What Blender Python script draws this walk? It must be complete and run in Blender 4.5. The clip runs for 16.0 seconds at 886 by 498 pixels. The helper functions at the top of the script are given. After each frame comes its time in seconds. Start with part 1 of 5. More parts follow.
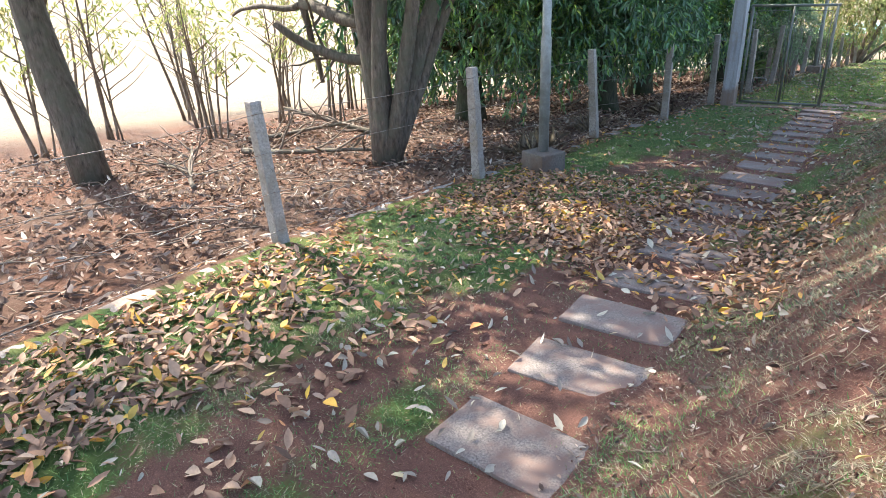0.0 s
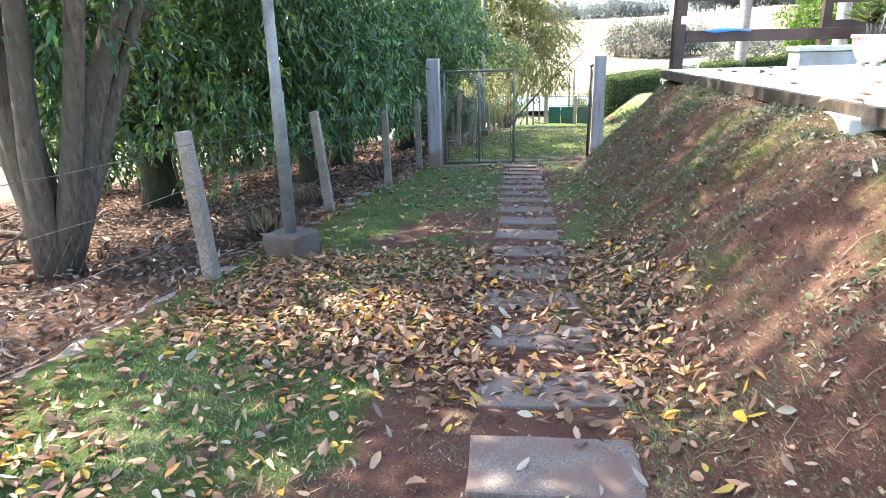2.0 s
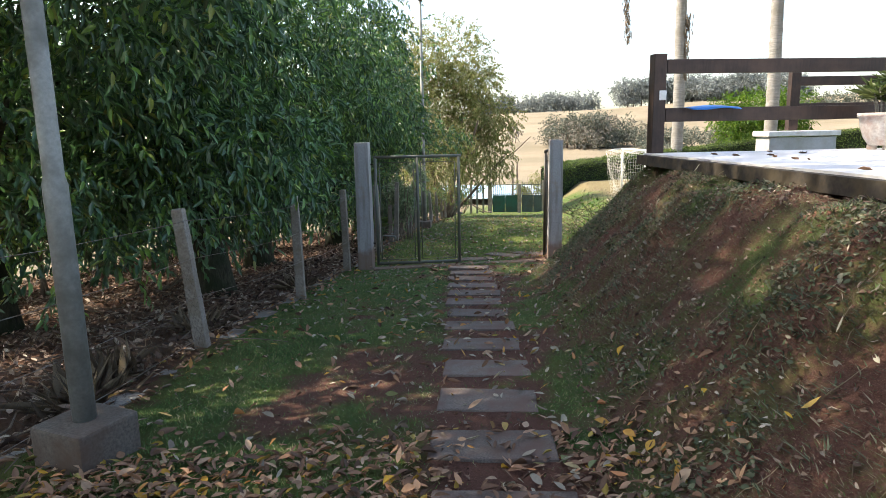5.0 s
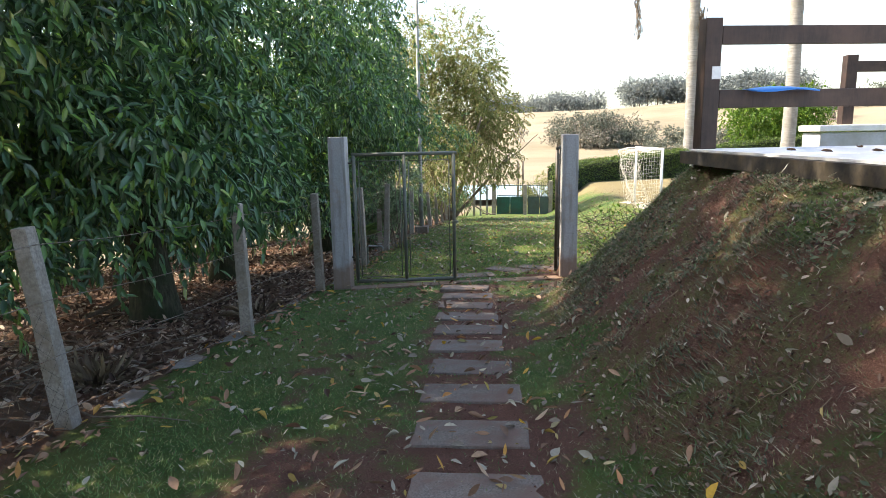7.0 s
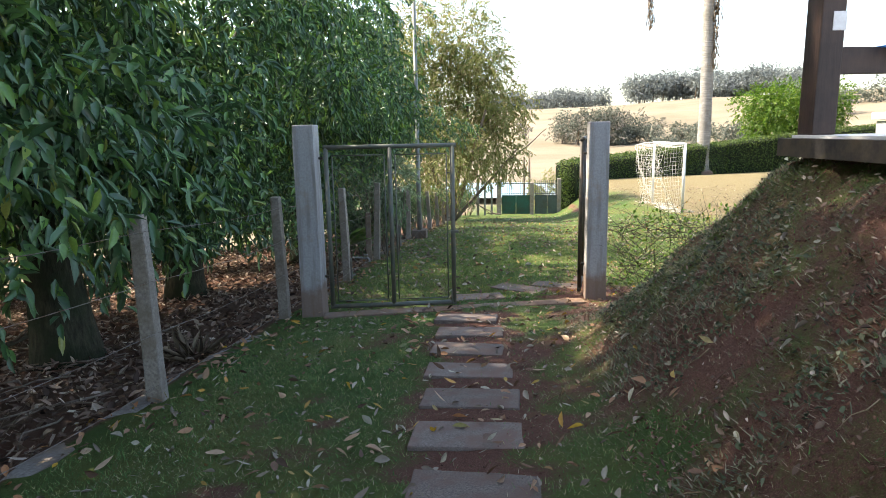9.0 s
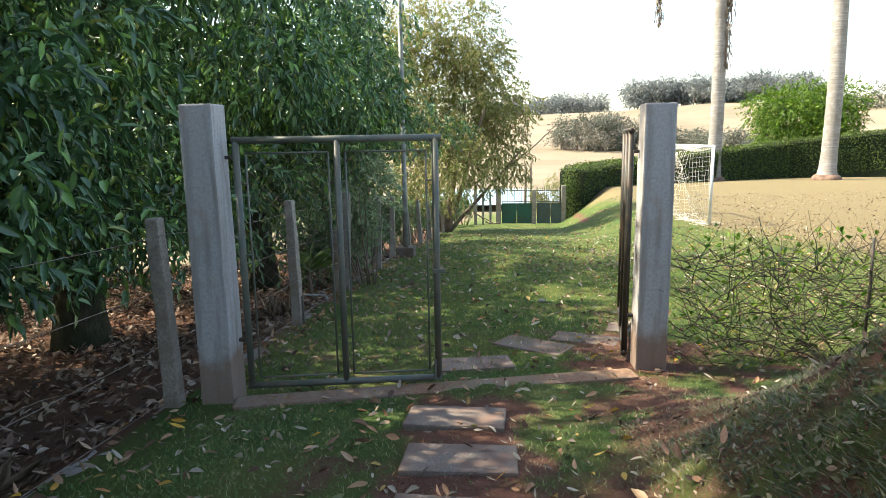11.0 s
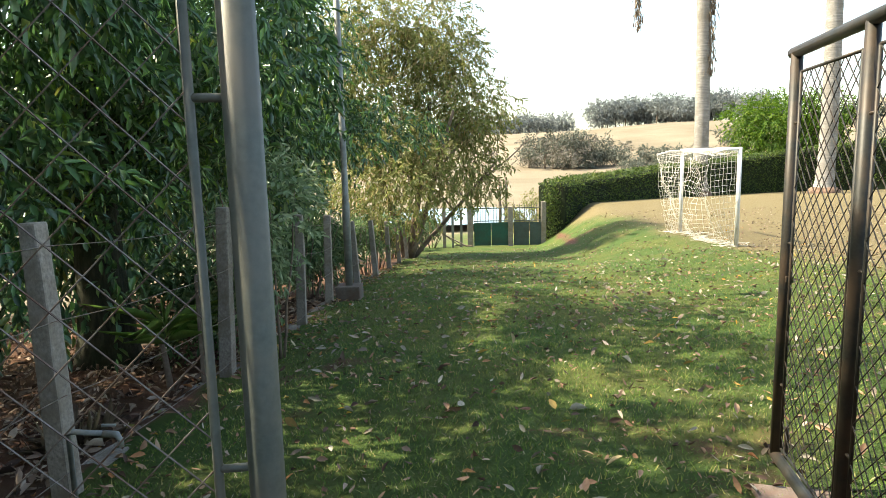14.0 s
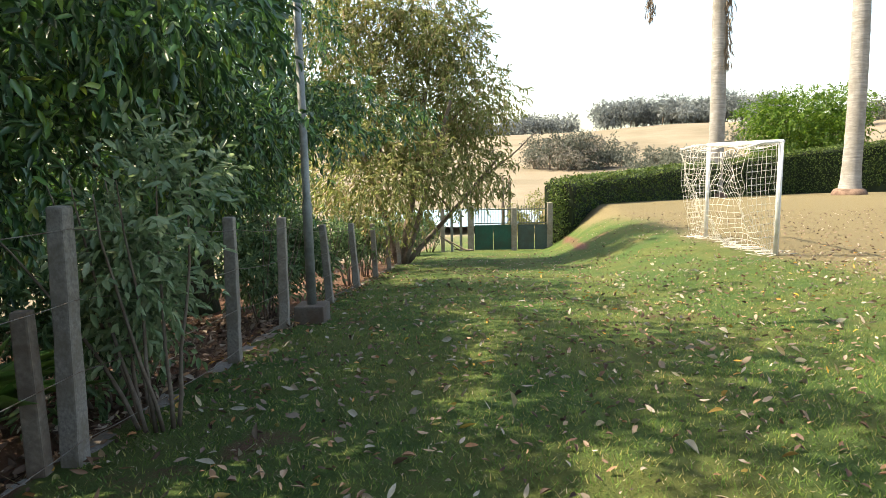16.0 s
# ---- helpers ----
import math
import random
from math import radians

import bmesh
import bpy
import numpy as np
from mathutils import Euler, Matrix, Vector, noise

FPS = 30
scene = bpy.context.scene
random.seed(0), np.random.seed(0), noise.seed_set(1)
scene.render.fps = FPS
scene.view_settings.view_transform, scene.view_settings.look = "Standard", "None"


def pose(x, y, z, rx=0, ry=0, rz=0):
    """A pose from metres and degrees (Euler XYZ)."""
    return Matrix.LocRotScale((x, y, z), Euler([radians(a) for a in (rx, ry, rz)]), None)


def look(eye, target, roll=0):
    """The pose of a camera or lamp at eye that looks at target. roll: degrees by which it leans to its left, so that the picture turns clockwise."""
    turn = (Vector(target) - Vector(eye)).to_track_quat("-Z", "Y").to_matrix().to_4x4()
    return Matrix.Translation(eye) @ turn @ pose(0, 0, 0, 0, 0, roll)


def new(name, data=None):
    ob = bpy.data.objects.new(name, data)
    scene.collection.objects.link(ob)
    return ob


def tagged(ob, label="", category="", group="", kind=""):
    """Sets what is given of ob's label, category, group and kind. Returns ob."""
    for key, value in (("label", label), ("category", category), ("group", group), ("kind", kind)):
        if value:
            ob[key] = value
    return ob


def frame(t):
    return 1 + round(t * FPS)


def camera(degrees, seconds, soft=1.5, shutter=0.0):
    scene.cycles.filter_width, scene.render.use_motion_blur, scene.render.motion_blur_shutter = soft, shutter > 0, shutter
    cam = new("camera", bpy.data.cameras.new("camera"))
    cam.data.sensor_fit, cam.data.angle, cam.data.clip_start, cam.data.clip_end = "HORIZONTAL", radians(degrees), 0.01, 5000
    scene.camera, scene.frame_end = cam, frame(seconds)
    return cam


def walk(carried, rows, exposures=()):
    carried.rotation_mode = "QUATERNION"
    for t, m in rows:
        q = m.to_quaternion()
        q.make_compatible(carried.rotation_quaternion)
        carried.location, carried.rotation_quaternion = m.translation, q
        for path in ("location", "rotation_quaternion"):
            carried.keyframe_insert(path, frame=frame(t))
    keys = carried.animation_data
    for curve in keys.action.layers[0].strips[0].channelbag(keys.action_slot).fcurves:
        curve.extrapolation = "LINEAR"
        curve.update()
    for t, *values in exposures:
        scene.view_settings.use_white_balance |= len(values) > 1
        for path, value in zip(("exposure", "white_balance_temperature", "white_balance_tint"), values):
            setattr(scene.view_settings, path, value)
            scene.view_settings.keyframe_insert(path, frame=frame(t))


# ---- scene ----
cam = camera(70.0, 16.0, soft=0.45)
PATH = [
    (0, (-0.096, 0.088, 1.852), (-1.261, 1.497, 1.04), -2.4),
    (0.5, (-0.428, 0.197, 1.658), (-1.36, 1.763, 0.834), -1.9),
    (1, (-0.878, 0.441, 1.448), (-1.565, 2.149, 0.668), -1.7),
    (1.5, (-1.191, 0.715, 1.484), (-1.649, 2.525, 0.768), -1.7),
    (2, (-1.311, 1.09, 1.487), (-1.651, 2.962, 0.871), -1.4),
    (2.5, (-1.38, 1.521, 1.455), (-1.61, 3.425, 0.888), -1.4),
    (3, (-1.395, 1.846, 1.465), (-1.594, 3.787, 1.025), -1.2),
    (3.5, (-1.449, 2.22, 1.455), (-1.64, 4.179, 1.101), -1.0),
    (4, (-1.464, 2.473, 1.412), (-1.64, 4.434, 1.061), -1.0),
    (4.2, (-1.457, 2.613, 1.399), (-1.63, 4.574, 1.047), -1.1),
    (6.3, (-1.556, 4.557, 1.23), (-1.733, 6.516, 0.869), -0.9),
    (6.5, (-1.541, 4.731, 1.225), (-1.726, 6.691, 0.869), -0.9),
    (7, (-1.458, 5.067, 1.237), (-1.646, 7.026, 0.879), -1.0),
    (7.5, (-1.429, 5.367, 1.215), (-1.623, 7.324, 0.854), -1.2),
    (8, (-1.461, 5.805, 1.203), (-1.645, 7.763, 0.839), -1.2),
    (8.5, (-1.528, 6.354, 1.163), (-1.708, 8.312, 0.799), -0.9),
    (9, (-1.545, 6.907, 1.126), (-1.745, 8.863, 0.76), -1.1),
    (9.2, (-1.57, 7.143, 1.098), (-1.762, 9.1, 0.737), -1.1),
    (11.5, (-1.718, 10.058, 0.922), (-1.91, 12.02, 0.582), -0.9),
    (12, (-1.823, 10.66, 0.845), (-1.998, 12.63, 0.544), -0.8),
    (12.5, (-1.838, 11.232, 0.793), (-1.966, 13.205, 0.491), -0.9),
    (13, (-1.87, 11.872, 0.715), (-1.976, 13.847, 0.415), -0.9),
    (14, (-1.851, 13.124, 0.593), (-1.944, 15.101, 0.305), -1.4),
    (14.5, (-1.762, 13.51, 0.533), (-1.862, 15.487, 0.251), -1.5),
    (15, (-1.786, 13.988, 0.493), (-1.927, 15.965, 0.222), -1.5),
    (15.5, (-1.79, 14.454, 0.483), (-1.945, 16.429, 0.205), -1.3),
    (16, (-1.711, 14.989, 0.436), (-1.817, 16.966, 0.152), -1.2),
]
EXPOSURES = [(t, e, k, g) for t, e, k, g in ((0, 2.28, 6500, 10), (1.5, 2.65, 6500, 11), (2.5, 2.4, 6500, 11), (3.2, 1.72, 6900, 10), (4.0, 1.42, 7200, 10), (6.5, 1.8, 7200, 10), (9, 1.85, 7200, 10), (11.5, 1.78, 7400, 6), (13, 1.74, 7600, 3), (14.5, 1.66, 7700, 6), (16, 1.58, 7800, 8))]
walk(cam, [(t, look(eye, target, roll)) for t, eye, target, roll in PATH], EXPOSURES)

# ---- light ----
SUN_ELEVATION, SUN_TURN = 50.0, -81.0
world = bpy.data.worlds.new("sky")
scene.world = world
world.use_nodes = True
wn, wl = world.node_tree.nodes, world.node_tree.links
sky = wn.new("ShaderNodeTexSky")
sky.sky_type = "NISHITA"
sky.sun_disc = False
sky.sun_elevation, sky.sun_rotation = radians(SUN_ELEVATION), radians(SUN_TURN)
sky.dust_density, sky.air_density, sky.ozone_density = 2.0, 1.0, 1.0
wn["Background"].inputs["Strength"].default_value = 0.15
wl.new(sky.outputs[0], wn["Background"].inputs["Color"])
sun_data = bpy.data.lights.new("sun", "SUN")
sun_data.energy, sun_data.angle, sun_data.color = 4.0, radians(0.6), (1.0, 0.93, 0.82)
sun = new("sun", sun_data)
se, st = radians(SUN_ELEVATION), radians(SUN_TURN)
SUN_DIR = Vector((math.sin(st) * math.cos(se), math.cos(st) * math.cos(se), math.sin(se)))
sun.matrix_world = look(SUN_DIR * 60, (0, 0, 0))
rng = np.random.default_rng(11)


# ---- materials ----
def base_material(name, rough=0.8, metal=0.0, spec=0.4):
    m = bpy.data.materials.new(name)
    m.use_nodes = True
    b = m.node_tree.nodes["Principled BSDF"]
    b.inputs["Roughness"].default_value = rough
    b.inputs["Metallic"].default_value = metal
    b.inputs["Specular IOR Level"].default_value = spec
    return m, m.node_tree.nodes, m.node_tree.links, b


def noise_node(n, l, coord, scale, detail=4.0, rough=0.6, stretch=None):
    t = n.new("ShaderNodeTexNoise")
    t.inputs["Scale"].default_value, t.inputs["Detail"].default_value, t.inputs["Roughness"].default_value = scale, detail, rough
    if stretch:
        mp = n.new("ShaderNodeMapping")
        mp.inputs["Scale"].default_value = stretch
        l.new(coord, mp.inputs["Vector"])
        l.new(mp.outputs[0], t.inputs["Vector"])
    else:
        l.new(coord, t.inputs["Vector"])
    return t.outputs["Fac"]


def ramp(n, l, fac, stops):
    r = n.new("ShaderNodeValToRGB")
    while len(r.color_ramp.elements) < len(stops):
        r.color_ramp.elements.new(0.5)
    for e, (p, c) in zip(r.color_ramp.elements, stops):
        e.position, e.color = p, (*c, 1)
    l.new(fac, r.inputs[0])
    return r.outputs[0]


def blend(n, l, fac, a, b, mode="MIX"):
    x = n.new("ShaderNodeMix")
    x.data_type, x.blend_type = "RGBA", mode
    for v, i in ((fac, 0), (a, 6), (b, 7)):
        if isinstance(v, (int, float)):
            x.inputs[i].default_value = v
        elif isinstance(v, tuple):
            x.inputs[i].default_value = (*v, 1)
        else:
            l.new(v, x.inputs[i])
    return x.outputs[2]


def bump(n, l, b, height, strength, distance):
    u = n.new("ShaderNodeBump")
    u.inputs["Strength"].default_value, u.inputs["Distance"].default_value = strength, distance
    l.new(height, u.inputs["Height"])
    l.new(u.outputs[0], b.inputs["Normal"])


def surface(name, c1, c2, c3=None, fine=40.0, coarse=3.0, rough=0.8, metal=0.0, spec=0.4, relief=0.4, depth=0.004, stretch=None, vary=0.0):
    """Two scales of colour, fine relief; vary: tone from object to object."""
    m, n, l, b = base_material(name, rough, metal, spec)
    co = n.new("ShaderNodeTexCoord").outputs["Object"]
    f1, f2 = noise_node(n, l, co, fine, 5, 0.65, stretch), noise_node(n, l, co, coarse, 4, 0.6)
    c = ramp(n, l, f1, [(0.3, c1), (0.7, c2)])
    c = blend(n, l, ramp(n, l, f2, [(0.42, (0, 0, 0)), (0.66, (1, 1, 1))]), c, c3 or tuple(0.6 * v for v in c1))
    if vary:
        info = n.new("ShaderNodeObjectInfo").outputs["Random"]
        c = blend(n, l, 1.0, c, ramp(n, l, info, [(0, (1 - vary,) * 3), (1, (1, 1, 1))]), "MULTIPLY")
    l.new(c, b.inputs["Base Color"])
    bump(n, l, b, f1, relief, depth)
    return m


def gate_paint():
    """Pale paint with rain streaks and earth splashed up from the ground."""
    m, n, l, b = base_material("streaked_gate_paint", 0.75, 0, 0.3)
    co = n.new("ShaderNodeTexCoord").outputs["Object"]
    fine, streak, patch = noise_node(n, l, co, 45, 5, 0.65), noise_node(n, l, co, 16, 4, 0.6, (1, 1, 0.09)), noise_node(n, l, co, 4, 4, 0.6)
    c = ramp(n, l, fine, [(0.3, (0.33, 0.325, 0.33)), (0.7, (0.47, 0.465, 0.47))])
    c = blend(n, l, ramp(n, l, streak, [(0.47, (0, 0, 0)), (0.68, (0.8, 0.8, 0.8))]), c, (0.25, 0.23, 0.21))
    c = blend(n, l, ramp(n, l, patch, [(0.55, (0, 0, 0)), (0.75, (0.8, 0.8, 0.8))]), c, (0.34, 0.26, 0.19))
    sp = n.new("ShaderNodeSeparateXYZ")
    l.new(co, sp.inputs[0])
    add = n.new("ShaderNodeMath")
    add.operation = "MULTIPLY_ADD"
    l.new(patch, add.inputs[0])
    add.inputs[1].default_value = -0.55
    l.new(sp.outputs["Z"], add.inputs[2])
    c = blend(n, l, ramp(n, l, add.outputs[0], [(-0.0, (0.75, 0.75, 0.75)), (0.03, (0.6, 0.6, 0.6)), (0.14, (0, 0, 0))]), c, (0.21, 0.125, 0.08))
    l.new(c, b.inputs["Base Color"])
    bump(n, l, b, fine, 0.25, 0.003)
    return m


def leafy(name, stops, rough=0.5, through_light=0.35, spec=0.4):
    """Leaves: a tone for every leaf, some light let through."""
    m, n, l, b = base_material(name, rough, 0, spec)
    r = n.new("ShaderNodeNewGeometry").outputs["Random Per Island"]
    c = ramp(n, l, r, stops)
    co = n.new("ShaderNodeTexCoord").outputs["Object"]
    c = blend(n, l, 0.35, c, ramp(n, l, noise_node(n, l, co, 60, 3), [(0.3, (0.55, 0.55, 0.5)), (0.7, (1.3, 1.3, 1.2))]), "MULTIPLY")
    l.new(c, b.inputs["Base Color"])
    if through_light:
        tr = n.new("ShaderNodeBsdfTranslucent")
        l.new(c, tr.inputs["Color"])
        mx = n.new("ShaderNodeMixShader")
        mx.inputs[0].default_value = through_light
        l.new(b.outputs[0], mx.inputs[1])
        l.new(tr.outputs[0], mx.inputs[2])
        l.new(mx.outputs[0], n["Material Output"].inputs["Surface"])
    return m


def ground_material():
    m, n, l, b = base_material("ground", 0.95, 0, 0.15)
    co = n.new("ShaderNodeTexCoord").outputs["Object"]
    at = n.new("ShaderNodeAttribute")
    at.attribute_name = "cover"
    sep = n.new("ShaderNodeSeparateColor")
    l.new(at.outputs["Color"], sep.inputs[0])
    fine, mid, coarse = noise_node(n, l, co, 55, 6, 0.75), noise_node(n, l, co, 9, 5, 0.65), noise_node(n, l, co, 1.1, 4, 0.6)
    grit = noise_node(n, l, co, 190, 3, 0.7)

    def edge(mask, soft=0.18):
        add = n.new("ShaderNodeMath")
        add.operation = "MULTIPLY_ADD"
        l.new(fine, add.inputs[0])
        add.inputs[1].default_value = 0.55
        l.new(mask, add.inputs[2])
        a2 = n.new("ShaderNodeMath")
        a2.operation = "MULTIPLY_ADD"
        l.new(mid, a2.inputs[0])
        a2.inputs[1].default_value = 0.45
        l.new(add.outputs[0], a2.inputs[2])
        return ramp(n, l, a2.outputs[0], [(1.0 - soft - 0.05, (0, 0, 0)), (min(1.0, 1.0 + soft - 0.05), (1, 1, 1))])
    dirt = blend(n, l, mid, (0.105, 0.05, 0.038), (0.20, 0.098, 0.072))
    dirt = blend(n, l, ramp(n, l, fine, [(0.35, (0, 0, 0)), (0.6, (1, 1, 1))]), blend(n, l, 0.4, dirt, (0.05, 0.026, 0.018)), dirt)
    dirt = blend(n, l, ramp(n, l, grit, [(0.5, (0, 0, 0)), (0.7, (1, 1, 1))]), dirt, (0.27, 0.15, 0.112))
    grass = blend(n, l, fine, (0.026, 0.055, 0.014), (0.10, 0.165, 0.045))
    grass = blend(n, l, ramp(n, l, coarse, [(0.4, (0, 0, 0)), (0.7, (0.8, 0.8, 0.8))]), grass, (0.14, 0.145, 0.045))
    straw = blend(n, l, grit, (0.125, 0.10, 0.05), (0.25, 0.207, 0.115))
    litter = blend(n, l, fine, (0.04, 0.022, 0.015), (0.19, 0.12, 0.085))
    litter = blend(n, l, ramp(n, l, coarse, [(0.4, (0, 0, 0)), (0.65, (1, 1, 1))]), litter, (0.14, 0.07, 0.045))
    broad = noise_node(n, l, co, 0.03, 5, 0.6)
    field = blend(n, l, ramp(n, l, broad, [(0.38, (0, 0, 0)), (0.62, (1, 1, 1))]), (0.17, 0.145, 0.10), (0.285, 0.235, 0.17))
    field = blend(n, l, 0.35, field, blend(n, l, mid, (0.10, 0.095, 0.06), (0.26, 0.21, 0.15)))
    c = blend(n, l, edge(sep.outputs[0]), dirt, grass)
    c = blend(n, l, edge(sep.outputs[1]), c, litter)
    c = blend(n, l, edge(sep.outputs[2]), c, straw)
    c = blend(n, l, at.outputs["Alpha"], field, c)
    l.new(c, b.inputs["Base Color"])
    h = n.new("ShaderNodeMath")
    h.operation = "MULTIPLY_ADD"
    l.new(grit, h.inputs[0])
    h.inputs[1].default_value = 0.4
    l.new(fine, h.inputs[2])
    bump(n, l, b, h.outputs[0], 1.0, 0.03)
    return m


GROUND = ground_material()
CONCRETE = surface("weathered_concrete", (0.10, 0.085, 0.07), (0.22, 0.19, 0.16), (0.13, 0.085, 0.06), 60, 2.5, 0.9, vary=0.15)
POST = surface("post_concrete", (0.19, 0.165, 0.14), (0.42, 0.375, 0.325), (0.22, 0.18, 0.135), 55, 6, 0.9, vary=0.2)
SLAB = surface("stepping_slab", (0.085, 0.068, 0.057), (0.255, 0.218, 0.19), (0.165, 0.108, 0.085), 110, 7, 0.92, relief=0.6, vary=0.25)
KERB = surface("kerb_concrete", (0.13, 0.12, 0.108), (0.33, 0.31, 0.285), (0.15, 0.115, 0.09), 55, 2.5, 0.95, relief=0.7, depth=0.01)
SOILED = surface("soiled_concrete", (0.13, 0.075, 0.045), (0.26, 0.165, 0.11), (0.19, 0.15, 0.12), 40, 5, 0.95)
PALE_PAINT = surface("grey_painted_concrete", (0.44, 0.45, 0.48), (0.54, 0.55, 0.58), (0.36, 0.35, 0.33), 30, 1.6, 0.75, relief=0.2, depth=0.002)
GATE_PAINT = gate_paint()
STEEL = surface("galvanised_steel", (0.22, 0.235, 0.225), (0.32, 0.335, 0.32), (0.15, 0.155, 0.14), 50, 4, 0.55, 0.3, relief=0.1, depth=0.001)
GREEN_PIPE = surface("green_grey_paint", (0.085, 0.10, 0.085), (0.13, 0.145, 0.125), (0.16, 0.15, 0.12), 70, 6, 0.55, 0.1, relief=0.2, depth=0.001)
DARK_PIPE = surface("dark_paint", (0.018, 0.02, 0.018), (0.035, 0.037, 0.033), (0.07, 0.05, 0.035), 70, 6, 0.5, 0.1, relief=0.2, depth=0.001)
WIRE = surface("rusty_wire", (0.17, 0.15, 0.13), (0.30, 0.28, 0.26), (0.16, 0.09, 0.06), 90, 12, 0.6, 0.6)
DARK_WIRE = surface("dark_wire", (0.04, 0.04, 0.036), (0.08, 0.08, 0.07), (0.07, 0.05, 0.04), 90, 12, 0.6, 0.4)
GREEN_SHEET = surface("green_sheet_metal", (0.012, 0.075, 0.055), (0.02, 0.10, 0.075), (0.03, 0.06, 0.045), 20, 2, 0.5)
GREY_SHEET = surface("grey_green_sheet_metal", (0.05, 0.08, 0.075), (0.07, 0.10, 0.095), (0.05, 0.055, 0.05), 20, 2, 0.5)
WHITE_PAINT = surface("white_paint", (0.72, 0.72, 0.71), (0.8, 0.8, 0.79), (0.6, 0.58, 0.55), 60, 6, 0.55, relief=0.1, depth=0.001)
NET = surface("white_net_cord", (0.68, 0.66, 0.6), (0.8, 0.78, 0.72), (0.6, 0.55, 0.46), 80, 6, 0.8)
DARK_WOOD = surface("dark_stained_timber", (0.016, 0.009, 0.007), (0.042, 0.023, 0.018), (0.06, 0.033, 0.024), 30, 3, 0.5, relief=0.5, stretch=(1, 1, 0.12))
DECK_STONE = surface("pale_terrace_stone", (0.68, 0.68, 0.69), (0.8, 0.8, 0.81), (0.6, 0.59, 0.58), 25, 1.5, 0.7, relief=0.2, vary=0.12)
DECK_EDGE = surface("dark_terrace_edge", (0.02, 0.017, 0.015), (0.05, 0.042, 0.035), (0.085, 0.065, 0.04), 25, 5, 0.85)
BLUE_CLOTH = surface("blue_vinyl", (0.01, 0.14, 0.50), (0.03, 0.22, 0.6), (0.02, 0.17, 0.5), 20, 4, 0.4)
POT_STONE = surface("pale_pot", (0.42, 0.38, 0.35), (0.62, 0.58, 0.55), (0.40, 0.29, 0.25), 35, 7, 0.85)
SOIL = surface("potting_soil", (0.03, 0.02, 0.014), (0.07, 0.05, 0.035), None, 60, 9, 0.95)
BARK = surface("tree_bark", (0.035, 0.026, 0.019), (0.19, 0.15, 0.115), (0.10, 0.095, 0.065), 26, 5, 0.95, relief=1.0, depth=0.02, stretch=(1, 1, 0.25))
# Moss tone, with shade under the canopy also put into the darker bark.
SHADED_MOSSY_BARK = surface("mossy_shaded_bark", (0.018, 0.018, 0.011), (0.085, 0.08, 0.05), (0.03, 0.042, 0.018), 24, 4, 0.95, relief=1.0, depth=0.02, stretch=(1, 1, 0.25))
PALE_BARK = surface("thin_branch_bark", (0.14, 0.11, 0.085), (0.26, 0.21, 0.165), (0.12, 0.085, 0.06), 30, 5, 0.95, relief=0.6)
PALM_BARK = surface("grey_palm_trunk", (0.19, 0.18, 0.165), (0.38, 0.36, 0.33), (0.20, 0.185, 0.16), 6, 1.6, 0.9, relief=0.9, depth=0.03, stretch=(0.3, 0.3, 3))
WATER = surface("pond_water", (0.24, 0.36, 0.44), (0.30, 0.43, 0.51), (0.22, 0.34, 0.42), 2, 0.3, 0.45, relief=0.05)
# Near-black green: the shade deep in the hedge is put into this colour.
HEDGE_CORE = surface("hedge_inner_shade", (0.008, 0.015, 0.005), (0.02, 0.035, 0.01), None, 20, 3, 0.95)

MANGO_LEAF = leafy("dark_green_leaf", [(0, (0.035, 0.09, 0.042)), (0.45, (0.07, 0.165, 0.065)), (0.8, (0.11, 0.24, 0.07)), (0.94, (0.20, 0.38, 0.065)), (1.0, (0.30, 0.32, 0.08))], 0.32, 0.22, 0.8)
LIGHT_LEAF = leafy("olive_green_leaf", [(0, (0.16, 0.20, 0.06)), (0.5, (0.27, 0.30, 0.10)), (0.8, (0.36, 0.34, 0.15)), (1.0, (0.42, 0.31, 0.17))], 0.5, 0.5)
SHRUB_LEAF = leafy("grey_green_leaf", [(0, (0.07, 0.13, 0.055)), (0.6, (0.13, 0.22, 0.09)), (1.0, (0.24, 0.33, 0.15))], 0.45, 0.4)
PALE_SHRUB = leafy("pale_shrub_leaf", [(0, (0.12, 0.19, 0.09)), (0.6, (0.24, 0.34, 0.17)), (1.0, (0.42, 0.50, 0.30))], 0.35, 0.45, 0.7)
BRIGHT_LEAF = leafy("bright_green_leaf", [(0, (0.05, 0.12, 0.012)), (0.6, (0.10, 0.20, 0.02)), (1.0, (0.18, 0.27, 0.03))], 0.5, 0.4)
LIME_LEAF = leafy("strap_leaf", [(0, (0.10, 0.22, 0.04)), (1.0, (0.24, 0.38, 0.10))], 0.4, 0.4)
HEDGE_LEAF = leafy("hedge_leaf", [(0, (0.03, 0.065, 0.009)), (0.6, (0.075, 0.13, 0.018)), (1.0, (0.15, 0.20, 0.03))], 0.5, 0.08)
# Far leaves are greyed and lightened: haze across the valley, put into colour.
FAR_LEAF = leafy("hazy_woodland_leaf", [(0, (0.09, 0.105, 0.085)), (0.6, (0.135, 0.155, 0.125)), (1.0, (0.21, 0.22, 0.18))], 0.8, 0.2)
# Distance haze is put into these pale blue-grey leaf colours.
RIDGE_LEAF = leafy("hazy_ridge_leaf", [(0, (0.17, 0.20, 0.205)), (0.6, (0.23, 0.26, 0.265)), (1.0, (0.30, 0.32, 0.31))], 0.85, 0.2)
